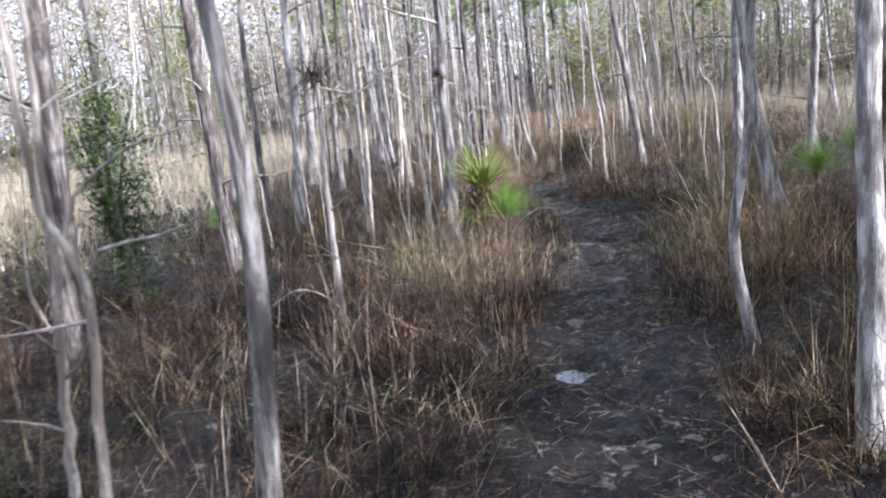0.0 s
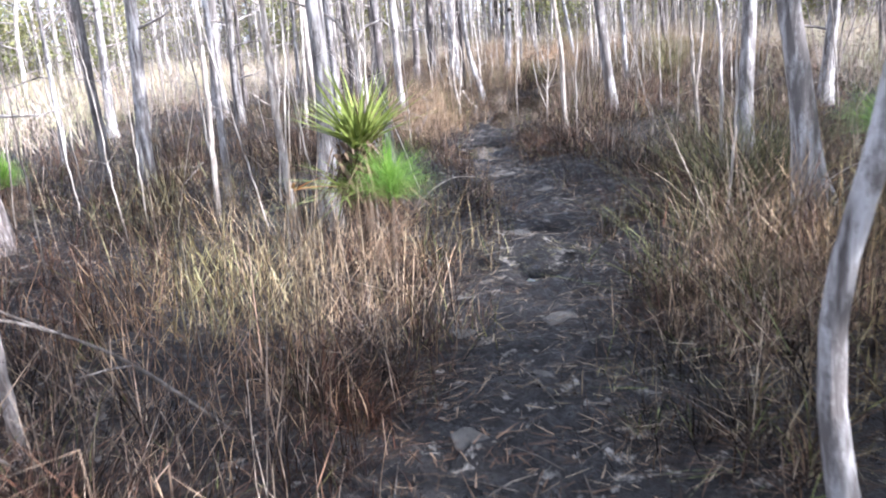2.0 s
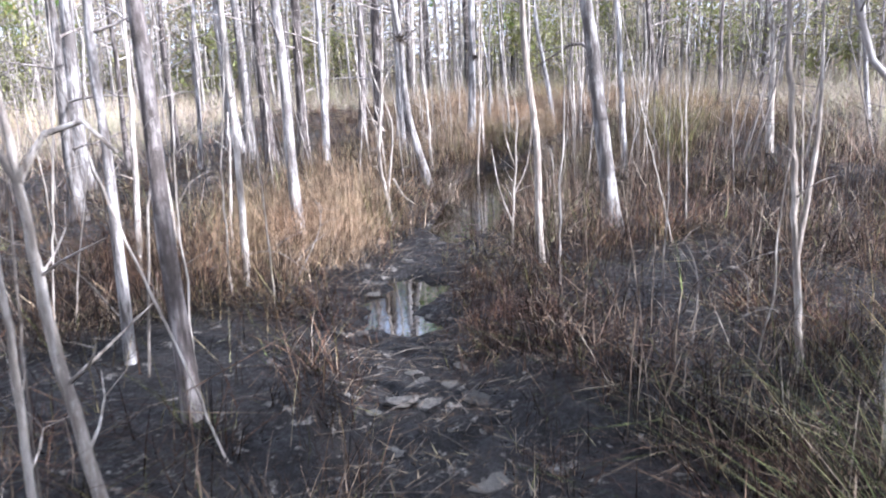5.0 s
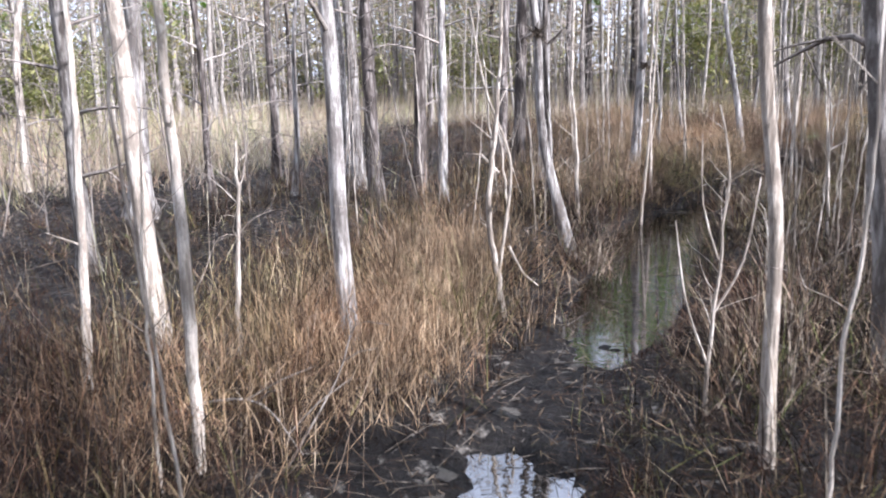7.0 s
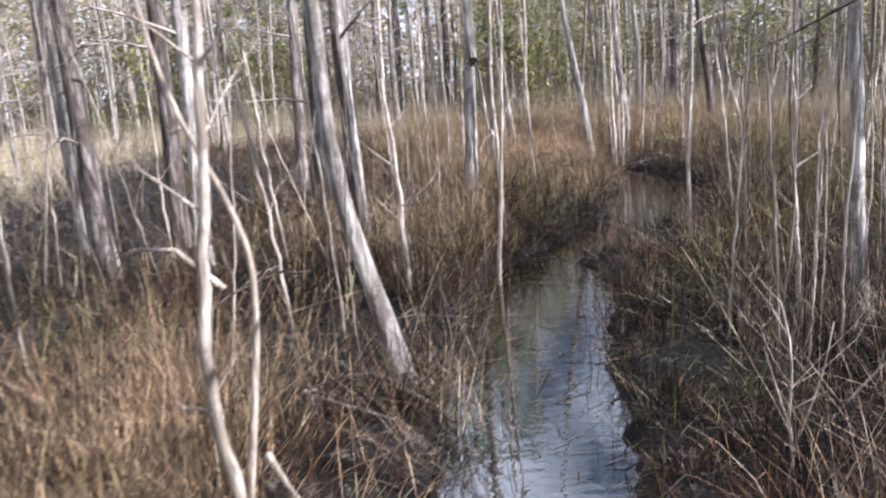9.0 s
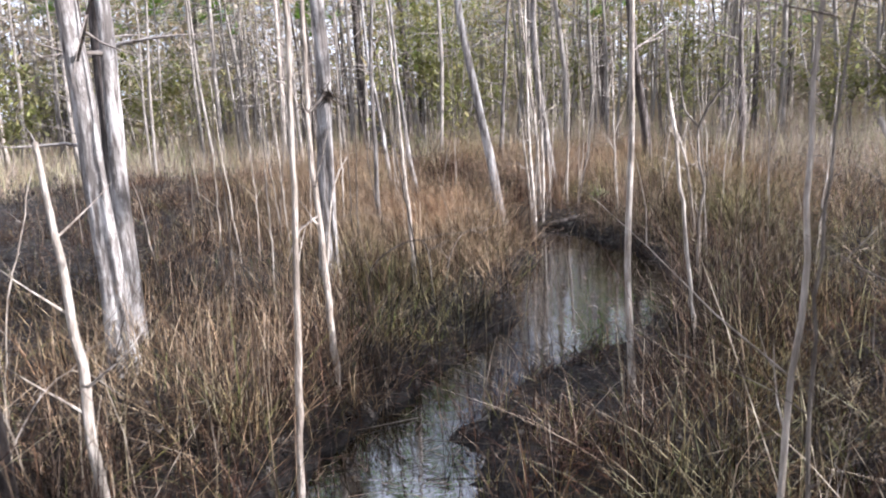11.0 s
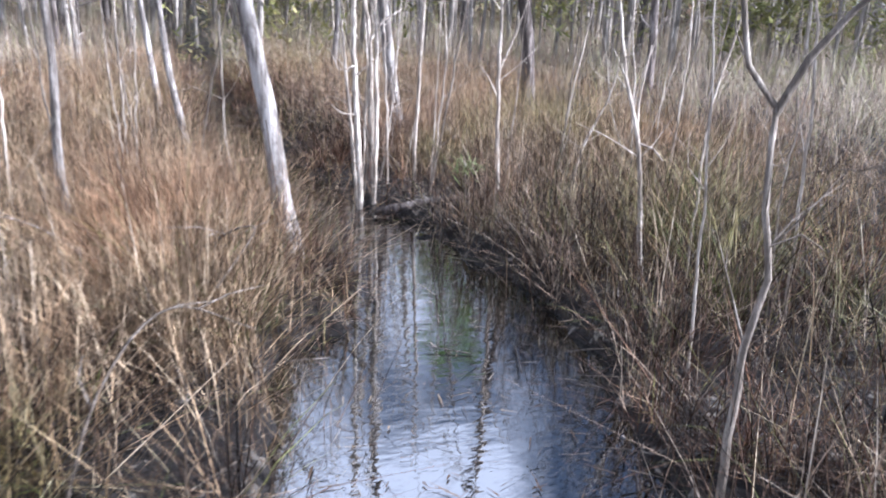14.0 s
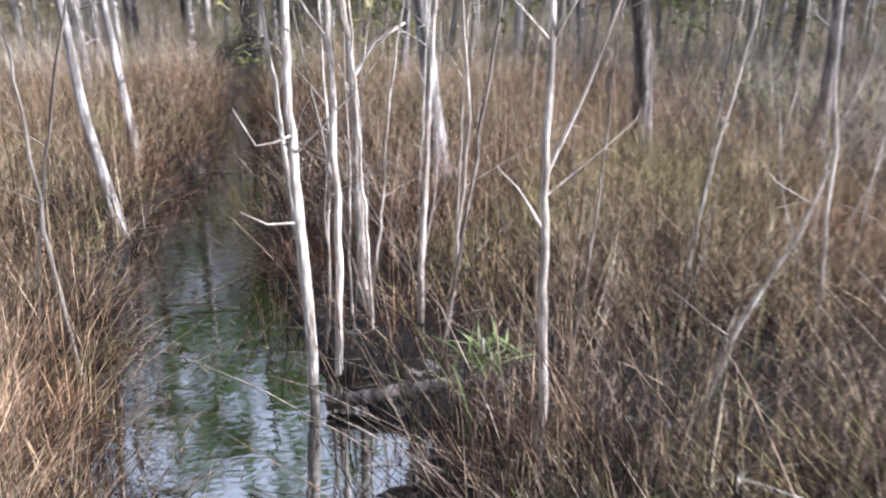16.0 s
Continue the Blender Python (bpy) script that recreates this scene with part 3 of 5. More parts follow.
cypress(-1.3, 19.9, [(-1.3, 19.9, 0.33), (-1.34, 19.9, 2.26)], 0.062, 6.5, 1.5, 39)
cypress(1.55, 15.84, [(1.54, 15.84, 0.5), (1.52, 15.85, 1.17), (1.51, 15.85, 1.81)], 0.029, 5, 1.3, 40, 8, 1.5, BARK_DARK)
cypress(1.46, 18.1, [(1.47, 18.1, 0.5), (1.51, 18.1, 2.1)], 0.055, 6, 1.6, 41)
cypress(0.84, 20.86, [(0.87, 20.86, 0.99), (0.92, 20.85, 2.53)], 0.07, 6.5, 1.5, 42, 12, 1.5, BARK_DARK)
sapling(1.80, 15.88, [(1.8, 15.88, 0.14), (1.78, 15.88, 0.8)], 0.019, seed=43, top=0.5, label="short pale broken stem at the water's edge")
sapling(2.36, 16.12, [(2.38, 16.12, 0.16), (2.45, 16.11, 1.32)], 0.013, seed=44, top=1.0, shoots=3)
KNOB = cypress(2.60, 19.05, [(2.61, 19.04, 0.57), (2.65, 19.04, 1.6), (2.66, 19.03, 2.2)], 0.062, 6.5, 1.5, 45, 9, 1.9, BARK, "grey trunk with a dark air plant on its side")
cypress(4.22, 20.33, [(4.18, 20.34, 0.16), (4.13, 20.36, 0.40), (4.08, 20.38, 0.83), (4.00, 20.42, 1.3), (3.93, 20.45, 1.75)], 0.044, 5.5, 1.55, 46, 8, 1.9, BARK, "white leaning trunk rooted on the channel's bank")
sapling(3.50, 14.62, [(3.48, 14.62, 0.37), (3.46, 14.63, 0.73), (3.45, 14.63, 1.14)], 0.012, [([(3.46, 14.63, 0.8), (3.56, 14.62, 0.86)], 0.006), ([(3.45, 14.63, 1.08), (3.52, 14.62, 1.14)], 0.006)], 48, top=0.15, shoots=3)
cypress(3.78, 14.61, [(3.76, 14.62, 0.45), (3.72, 14.62, 1.21), (3.7, 14.62, 1.6)], 0.034, 5.2, 1.3, 49, 9, 1.6, BARK)
cypress(5.75, 23.87, [(5.68, 23.89, 0.73), (5.58, 23.9, 1.6)], 0.056, 6, 1.6, 50, 10, 1.6)
cypress(7.3, 24.3, [(7.25, 24.3, 0.7), (7.1, 24.3, 1.9)], 0.07, 6, 1.4, 51, 12, 1.6, BARK_DARK, "dark trunk bearing a black air plant")
sapling(2.55, 16.9, [(2.54, 16.91, 0.37), (2.53, 16.91, 0.7), (2.51, 16.91, 1.25), (2.52, 16.91, 1.6)], 0.015, [([(2.54, 16.91, 0.68), (2.59, 16.9, 1.01), (2.66, 16.89, 1.14)], 0.006), ([(2.52, 16.9, 0.9), (2.44, 16.88, 0.85), (2.38, 16.86, 0.72)], 0.005)], 52, top=0.9, label="white sapling with an upswept side shoot")
sapling(3.15, 18.72, [(3.15, 18.72, 0.3), (3.13, 18.72, 0.7), (3.1, 18.73, 1.38)], 0.014, seed=53, top=1.2)
cypress(3.77, 16.53, [(3.76, 16.53, 0.51), (3.76, 16.53, 0.94), (3.78, 16.53, 1.5)], 0.015, 3.6, 1.2, 54, 6, 1.5, STEM, "slender white stem standing in the pool")
sapling(4.18, 16.8, [(4.17, 16.8, 0.32), (4.11, 16.81, 0.99), (4.05, 16.82, 1.5)], 0.010, seed=55, top=1.0, shoots=3)
cypress(3.15, 21.16, [(3.16, 21.16, 0.58), (3.17, 21.16, 1.46)], 0.024, 4.5, 1.3, 57, 7)
sapling(4.88, 18.12, [(4.87, 18.11, 0.55), (4.90, 18.1, 0.72), (4.86, 18.11, 0.95), (4.87, 18.12, 1.11), (4.8, 18.14, 1.2), (4.77, 18.16, 1.35)], 0.011, [([(4.87, 18.12, 1.1), (4.92, 18.1, 1.22), (4.98, 18.06, 1.32), (5.06, 18.0, 1.42)], 0.010), ([(4.89, 18.1, 0.8), (4.96, 18.08, 0.83), (5.0, 18.05, 0.80)], 0.003)], 58, mat=DEADWOOD, top=0.4, shoots=8, label="crooked grey forked sapling with many twigs")
sapling(5.64, 19.64, [(5.63, 19.65, 0.13), (5.56, 19.67, 0.74), (5.49, 19.7, 1.02)], 0.013, [([(5.56, 19.67, 0.74), (5.62, 19.64, 0.72), (5.66, 19.62, 0.67)], 0.006), ([(5.57, 19.67, 0.68), (5.55, 19.68, 0.9), (5.58, 19.67, 1.15)], 0.008)], 59, top=0.4, shoots=6)
sapling(5.32, 18.85, [(5.30, 18.85, 0.5), (5.28, 18.85, 0.9)], 0.006, seed=61, top=0.6, shoots=2)
sapling(4.83, 21.61, [(4.82, 21.62, 0.3), (4.79, 21.62, 0.97), (4.79, 21.62, 1.4)], 0.018, [([(4.8, 21.62, 0.6), (4.7, 21.55, 0.62), (4.62, 21.5, 0.68)], 0.005), ([(4.8, 21.62, 0.9), (4.68, 21.55, 0.88), (4.62, 21.52, 1.0)], 0.005)], 62, top=1.4)
sapling(4.92, 21.62, [(4.93, 21.62, 0.4), (4.93, 21.61, 0.97), (4.92, 21.62, 1.4)], 0.013, seed=63, top=1.2)
sapling(5.08, 22.24, [(5.07, 22.24, 0.29), (5.05, 22.24, 1.02), (5.0, 22.24, 1.4)], 0.022, [([(5.05, 22.24, 1.0), (5.14, 22.2, 1.15), (5.25, 22.15, 1.22)], 0.010)], 64, top=1.0)
sapling(4.84, 21.71, [(4.79, 21.72, 0.56), (4.73, 21.73, 1.21)], 0.011, seed=65, top=0.8)
sapling(5.40, 20.77, [(5.40, 20.77, 0.3), (5.38, 20.77, 0.82), (5.37, 20.77, 1.5)], 0.012, [([(5.38, 20.77, 0.8), (5.3, 20.74, 0.92), (5.24, 20.72, 0.98)], 0.005), ([(5.38, 20.77, 0.95), (5.46, 20.75, 1.15), (5.52, 20.73, 1.35)], 0.006)], 66, top=0.9, shoots=6, label="tall thin white sapling with fine twigs")
sapling(5.25, 21.83, [(5.26, 21.83, 0.32), (5.28, 21.82, 0.89), (5.3, 21.82, 1.31)], 0.012, seed=67, top=0.8)
cypress(3.87, 23.43, [(3.78, 23.43, 0.65), (3.73, 23.43, 1.26)], 0.027, 5, 1.4, 68, 8, 1.6, BARK)
cypress(3.72, 25.15, [(3.66, 25.15, 0.64), (3.61, 25.15, 1.21)], 0.031, 5, 1.4, 69, 8, 1.6, BARK)
sapling(5.74, 20.69, [(5.76, 20.69, 0.06), (5.87, 20.67, 0.52), (5.98, 20.65, 0.78)], 0.010, seed=70, top=0.2, shoots=3, label="leaning dead stem among the grass")

# ---- the wood round about: a few grown shapes, repeated ----
rng = random.Random(11)


def far_from_walk(x, y, gap):
    c, w = line_at(y)
    return abs(x - c) > gap


kinds = []
for k in range(9):
    r = (0.035, 0.045, 0.055, 0.04, 0.065, 0.03, 0.05, 0.075, 0.06)[k]
    h = 4.0 + 40 * r + rng.uniform(-0.4, 0.4)
    a = rng.uniform(0, 6.28)
    s = rng.uniform(0.02, 0.10)
    via = [(math.cos(a) * s * z * rng.uniform(0.6, 1.3), math.sin(a) * s * z * rng.uniform(0.6, 1.3), z) for z in (0.7, 1.6, 2.6)]
    tree = cypress(0, 0, via, r, h, rng.uniform(1.3, 2.0), 200 + k, 17, 0.8, (BARK, BARK, STEM, BARK_DARK)[k % 4], "bare cypress of the open wood, grey-white bark", 0.9, 8)
    kinds.append(tree)
spots = []
tries = 0
while len(spots) < 235 and tries < 20000:
    tries += 1
    y = rng.uniform(-14, 46)
    x = rng.uniform(-20, 26)
    c, w = line_at(y)
    gap = 3.2 if y < 27 else 0.8
    if y < -1.5:
        gap = 1.6
    if abs(x - c) < gap or any((x - p) ** 2 + (y - q) ** 2 < 0.55 for p, q in spots):
        continue
    if rng.random() > 1.25 - abs(x - c) / 22:
        continue
    if 20 < y < 38 and abs(x - c) < 9 and rng.random() < 0.72:
        continue
    if x - c > 3.5 and rng.random() < (0.45 if x - c < 7 else 0.85) and y < 24:
        continue
    spots.append((x, y))
for i, (x, y) in enumerate(spots):
    m = pose(x, y, 0, 0, 0, rng.uniform(0, 360)) @ Matrix.Scale(rng.uniform(0.8, 1.25), 4)
    if i < len(kinds):
        kinds[i].matrix_basis = m
    else:
        t = copy_thing(rng.choice(kinds), m)
        t.matrix_basis = m

# thin saplings all through the grass
thin = []
for k in range(8):
    h = rng.uniform(0.9, 1.7)
    s = rng.uniform(-0.08, 0.08)
    thin.append(sapling(0, 0, [(s * 0.3, rng.gauss(0, 0.012), h * 0.35), (s * 0.7, rng.gauss(0, 0.02), h * 0.7), (s, rng.gauss(0, 0.025), h)], rng.uniform(0.0035, 0.0075), seed=300 + k, mat=(STEM, DEADWOOD)[k % 2], top=0.5, shoots=4))
spots = []
for cx, cy, n, sp in ((4.2, 15.1, 10, 0.2), (3.42, 15.95, 9, 0.10), (2.74, 15.35, 12, 0.14), (3.3, 14.0, 7, 0.25), (5.0, 21.9, 14, 0.25), (3.6, 21.9, 8, 0.3), (0.0, 10.2, 10, 0.7), (-0.6, 8.0, 10, 0.6), (1.2, 14.9, 6, 0.4), (2.9, 14.2, 8, 0.4), (6.6, 22.0, 6, 0.5), (2.6, 20.3, 14, 0.8), (0.6, 16.0, 10, 0.8), (7.2, 23.5, 7, 0.7)):
    for k in range(n):
        x, y = rng.gauss(cx, sp), rng.gauss(cy, sp)
        if off_path(x, y) > 0.06 and (tread(x, y) > (0.3 if y < 14.9 else 0.6) or y > 19.5):
            spots.append((x, y))
while len(spots) < 190:
    y = rng.uniform(5.5, 34)
    c, w = line_at(y)
    x = c + rng.choice((-1, 1)) * (0.85 + rng.expovariate(1 / 3.0))
    if abs(x - c) < 8 and not (y < 4.5 and abs(x - c) < 1.2) and tread(x, y) > 0.6:
        spots.append((x, y))
for i, (x, y) in enumerate(spots):
    m = pose(x, y, float(ground_height(x, y)) - 0.02, rng.gauss(0, 5), rng.gauss(0, 5), rng.uniform(0, 360)) @ Matrix.Scale(rng.uniform(0.7, 1.3), 4)
    if i < len(thin):
        thin[i].matrix_basis = m
    else:
        t = copy_thing(rng.choice(thin), m)
        t.matrix_basis = m

# far wood, too many stems to count
fv, ff = [], []
for k in range(760):
    d = 23 + 55 * rng.random() ** 1.3
    a = rng.uniform(-1.0, 1.15)
    x, y = 3 + d * math.sin(a), 8 + d * math.cos(a)
    r, h = rng.uniform(0.03, 0.085), rng.uniform(4.5, 10)
    q = Vector((x, y, -0.1))
    line = [q]
    for j in range(4):
        q = q + Vector((rng.gauss(0, 0.08), rng.gauss(0, 0.08), h / 4))
        line.append(q)
    tube(fv, ff, line, [r, r * 0.85, r * 0.65, r * 0.4, r * 0.1], 5)
    for j in range(15):
        f = rng.uniform(0.8, 3.99)
        o = line[int(f)].lerp(line[int(f) + 1], f % 1)
        b = rng.uniform(0, 6.28)
        L = rng.uniform(0.5, 1.7)
        mid = o + Vector((math.cos(b), math.sin(b), rng.uniform(-0.1, 0.6))) * L * 0.5
        tube(fv, ff, [o, mid, mid + Vector((math.cos(b) + rng.gauss(0, 0.5), math.sin(b) + rng.gauss(0, 0.5), rng.gauss(0.3, 0.4))) * L * 0.5], [0.015, 0.012, 0.004], 3)
        tube(fv, ff, [mid, mid + Vector((math.cos(b + 1.2), math.sin(b + 1.2), rng.gauss(0.3, 0.4))) * L * 0.35], [0.011, 0.003], 3)
tagged(mesh_object("far_wood", fv, ff, HAZED_BARK), "distant stand of bare pale trees, haze put into their colour", "woodland", kind="stuff")

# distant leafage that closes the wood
# leaf colours paled to carry the bright haze of the background
HAZE_LEAF = blade_material("hazed_far_leaf", [(0.0, (0.16, 0.14, 0.08)), (0.25, (0.34, 0.31, 0.15)), (0.5, (0.50, 0.47, 0.24)), (0.75, (0.60, 0.48, 0.36)), (1.0, (0.72, 0.64, 0.52))], (0.52, 0.42, 0.33), 0.7, 0.4)
q = np.random.default_rng(77)
m = 1300
d, a = 32 + 48 * q.random(m) ** 0.8, q.uniform(-1.05, 1.2, m)
top = 0.20 + 0.07 * np.sin(a * 7.0 + 1.0) + 0.05 * np.sin(a * 19.0) + 0.40 * np.clip(-0.2 - a, 0, 0.5)
mid = np.stack([3 + d * np.sin(a), 8 + d * np.cos(a), 0.3 + d * top * q.random(m) ** 1.35], 1)
n = 280000
pick = q.integers(0, m, n)
wide = (0.5 + 0.02 * d)[pick]
roots = mid[pick] + q.normal(0, 1, (n, 3)) * np.stack([wide, wide, wide * 0.75], 1)
roots[:, 2] = np.abs(roots[:, 2])
size = q.uniform(0.10, 0.34, n) * (0.6 + d[pick] / 55)
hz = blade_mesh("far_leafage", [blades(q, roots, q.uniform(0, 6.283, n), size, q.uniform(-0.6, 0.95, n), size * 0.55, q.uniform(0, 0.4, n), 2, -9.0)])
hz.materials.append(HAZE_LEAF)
tagged(new("far_leafage", hz), "yellow-green leafage of the distant wood, haze put into its colour", "woodland", kind="stuff")


# brushwood between the trees
bv, bf = [], []
for k in range(800):
    d, a = rng.uniform(9, 46), rng.uniform(-0.95, 1.05)
    x, y = 2.5 + d * math.sin(a), 5 + d * math.cos(a)
    if not far_from_walk(x, y, 2.6) or (18 < y < 34 and abs(x - 4.5) < 8):
        continue
    q = Vector((x, y, 0.0))
    h = rng.uniform(0.9, 2.6)
    tip = q + Vector((rng.gauss(0, 0.15), rng.gauss(0, 0.15), 1)) * h
    tube(bv, bf, [q, q.lerp(tip, 0.5) + Vector((rng.gauss(0, 0.06), rng.gauss(0, 0.06), 0)), tip], [0.011, 0.008, 0.003], 4)
    for j in range(6):
        o = q.lerp(tip, rng.uniform(0.25, 0.95))
        b = rng.uniform(0, 6.28)
        L = rng.uniform(0.2, 0.8)
        mid = o + Vector((math.cos(b), math.sin(b), rng.uniform(0.1, 0.9))) * L * 0.5
        tube(bv, bf, [o, mid, mid + Vector((math.cos(b) + rng.gauss(0, 0.5), math.sin(b) + rng.gauss(0, 0.5), rng.uniform(0, 0.9))) * L * 0.5], [0.006, 0.0045, 0.002], 3)
tagged(mesh_object("brushwood", bv, bf, TWIG), "tangle of grey bare brushwood between the trees", "brushwood", kind="stuff")


# ---- leafy things ----
def leaf_cloud(name, mat, seed, n, centre, size, leaf, parent=None, label=""):
    """Many small leaves gathered in uneven clumps."""
    g = np.random.default_rng(seed)
    knots = g.normal(0, 0.42, (max(6, n // 60), 3)) * np.array(size)
    roots = np.array(centre) + knots[g.integers(0, len(knots), n)] + g.normal(0, 0.12, (n, 3)) * np.array(size)
    roots[:, 2] = np.maximum(roots[:, 2], 0.1)
    s = blades(g, roots, g.uniform(0, 6.283, n), g.uniform(leaf * 0.6, leaf * 1.3, n), g.uniform(-0.4, 0.9, n), g.uniform(leaf * 0.25, leaf * 0.45, n), g.uniform(0, 0.5, n), 2)
    me = blade_mesh(name, [s])
    me.materials.append(mat)
    ob = new(name, me)
    if parent:
        ob.parent = parent
    return tagged(ob, label)


def shrub(x, y, height, spread, n, seed, mat=SHRUB_LEAF, leaf=0.05, label="dark green leafy shrub among the trunks"):
    rr = random.Random(seed)
    thing = tagged(new("shrub"), label, "shrub")
    thing.location = (x, y, 0)
    for k in range(4):
        v, f = [], []
        tip = Vector((rr.gauss(0, spread * 0.4), rr.gauss(0, spread * 0.4), height * rr.uniform(0.7, 1)))
        ln = spline([Vector((rr.gauss(0, 0.05), rr.gauss(0, 0.05), -0.05)), tip * 0.5 + Vector((rr.gauss(0, 0.1), rr.gauss(0, 0.1), 0)), tip], 0.2)
        tube(v, f, ln, [0.02 * (1.1 - i / len(ln)) for i in range(len(ln))], 5)
        part("stem", v, f, TWIG, thing)
    leaf_cloud("foliage", mat, seed, n, (0, 0, height * 0.58), (spread, spread, height * 0.62), leaf, thing)
    return thing


# shrubs out of view, added between sun and path as shade casters
for k, (x, y) in enumerate(((2.6, -1.6), (3.6, -0.6), (4.6, 0.4), (1.6, -2.6), (5.6, 1.6), (3.4, -2.4), (6.4, 3.2))):
    shrub(x, y, 1.9, 0.7, 2600, 900 + k, DEAD_LEAF, 0.07, "unseen brown thicket added behind the path's start to cast shade")
shrub(-2.35, 6.8, 1.9, 0.36, 9000, 1, SHRUB_LEAF, 0.06)
shrub(-3.4, 9.5, 2.4, 0.8, 4000, 2)
shrub(-2.7, 6.2, 0.9, 0.4, 1200, 3, SEDGE_GREEN, 0.06, "low yellow-green shrub among the trunks")
shrub(-5.2, 20.0, 2.2, 1.0, 3000, 4, FAR_LEAF, 0.08, "yellow-green leafy shrub in the far wood")
for k in range(105):
    d, a = rng.uniform(22, 52), rng.uniform(-0.9, 1.0)
    if abs(d * math.sin(a)) < 2:
        continue
    shrub(3 + d * math.sin(a), 8 + d * math.cos(a), rng.uniform(1.6, 5.0), rng.uniform(0.8, 1.8), 1300, 500 + k, FAR_LEAF, 0.22, "distant green bush in the open wood")


def pine(x, y, height, seed):
    """A slim evergreen pine, for the far wood and for the unseen shade casters."""
    rr = random.Random(seed)
    tv, tf, cv, cf = tree_shape(rr, [(0.02, 0, 1.2), (0.06, 0.02, 2.6)], 0.085, height, 1.2, 9, 26, height * 0.38, limb_length=1.5)
    thing = tagged(new("pine_tree"), "tall green pine with bushy needle clumps", "tree", "pines of the wood")
    part("trunk", tv, tf, BARK_DARK, thing)
    part("crown", cv, cf, TWIG, thing)
    gg = np.random.default_rng(seed)
    k = gg.integers(0, len(cv), 420)
    tips = np.repeat(np.array([tuple(cv[i]) for i in k]), 22, 0)
    n = len(tips)
    sets = blades(gg, tips, gg.uniform(0, 6.283, n), gg.uniform(0.16, 0.32, n), gg.uniform(-0.3, 0.95, n), gg.uniform(0.014, 0.028, n), gg.uniform(0, 0.3, n), 2)
    me = blade_mesh("foliage", [sets])
    me.materials.append(NEEDLE)
    new("foliage", me).parent = thing
    thing.location = (x, y, 0)
    return thing


# unseen pines behind the start, added to shade it; copied into the far wood
pines = [pine(11.0, -4.0, 7.0, 1), pine(14.0, 1.0, 7.6, 2), pine(12.0, -7.0, 7.2, 3)]
for k, (x, y, size) in enumerate(((-9.5, 33.0, 1.0), (-4.5, 41.0, 1.3), (17.0, 36.0, 1.1), (-22.0, 42.0, 1.2), (6.4, 40.0, 0.8), (11.5, 37.0, 1.25), (4.2, 36.2, 1.45), (5.7, 37.6, 1.4), (2.9, 38.0, 1.5), (2.1, 35.6, 1.3), (-1.0, 44.0, 1.4), (14.5, 45.0, 1.6))):
    m = pose(x, y, 0, 0, 0, 70 * k) @ Matrix.Scale(size, 4)
    copy_thing(pines[k % 3], m).matrix_basis = m


def pine_seedling(x, y, z, size, seed, lean=(0, 0)):
    """A bright burst of needles on a short stem hung with dead ones."""
    thing = tagged(new("pine_seedling"), "bright green pine seedling, a ball of long needles", "seedling", "pine seedlings")
    thing.location = (x, y, 0)
    v, f = [], []
    ln = spline([Vector((-lean[0], -lean[1], -0.05)), Vector((-lean[0] * 0.4, -lean[1] * 0.4, z * 0.5)), Vector((0, 0, z))], 0.08)
    tube(v, f, ln, [0.014] * len(ln), 6)
    part("stem", v, f, MOSS_DARK, thing, "brown scaly stem")
    g = np.random.default_rng(seed)
    n = 1100
    roots = np.stack([g.normal(0, 0.012, n), g.normal(0, 0.012, n), g.uniform(z - 0.06, z + 0.05, n)], 1)
    s = blades(g, roots, g.uniform(0, 6.283, n), size * g.uniform(0.75, 1.1, n), np.clip(g.normal(0.35, 0.45, n), -0.6, 1), g.uniform(0.0018, 0.003, n), g.uniform(0.0, 0.3, n), 3)
    me = blade_mesh("needles", [s])
    me.materials.append(NEEDLE)
    new("needles", me).parent = thing
    n = 520
    roots = np.stack([g.normal(-lean[0] * 0.3, 0.02, n), g.normal(-lean[1] * 0.3, 0.02, n), g.uniform(z * 0.35, z, n)], 1)
    s = blades(g, roots, g.uniform(0, 6.283, n), size * g.uniform(0.7, 1.2, n), g.uniform(-0.9, -0.3, n), g.uniform(0.0015, 0.003, n), g.uniform(0.1, 0.4, n), 3)
    me = blade_mesh("dead_needles", [s])
    me.materials.append(BROWN_NEEDLE)
    tagged(new("dead_needles", me), "drooping rusty dead needles").parent = thing
    return thing


pine_seedling(0.60, 6.62, 0.56, 0.25, 1, (0.03, 0.02))
pine_seedling(2.96, 6.76, 0.62, 0.29, 2)
pine_seedling(3.45, 7.12, 0.70, 0.24, 3)
pine_seedling(-2.1, 8.6, 0.45, 0.2, 4)

# unseen pines added on the sunny side and behind, to throw shade over the path
shade_pines_at = ((6.5, -6.0), (9.0, -3.5), (5.0, -9.0), (11.5, -1.0), (8.0, 0.5), (13.0, 2.5), (10.5, 5.0), (10.3, 13.6), (10.6, 10.2), (6.0, -0.8), (4.0, -5.0), (7.5, 1.5), (8.8, 3.6))
for k, (x, y) in enumerate(shade_pines_at):
    pine(x, y, 5.2 + (k * 7 % 5) * 0.45, 90 + k)

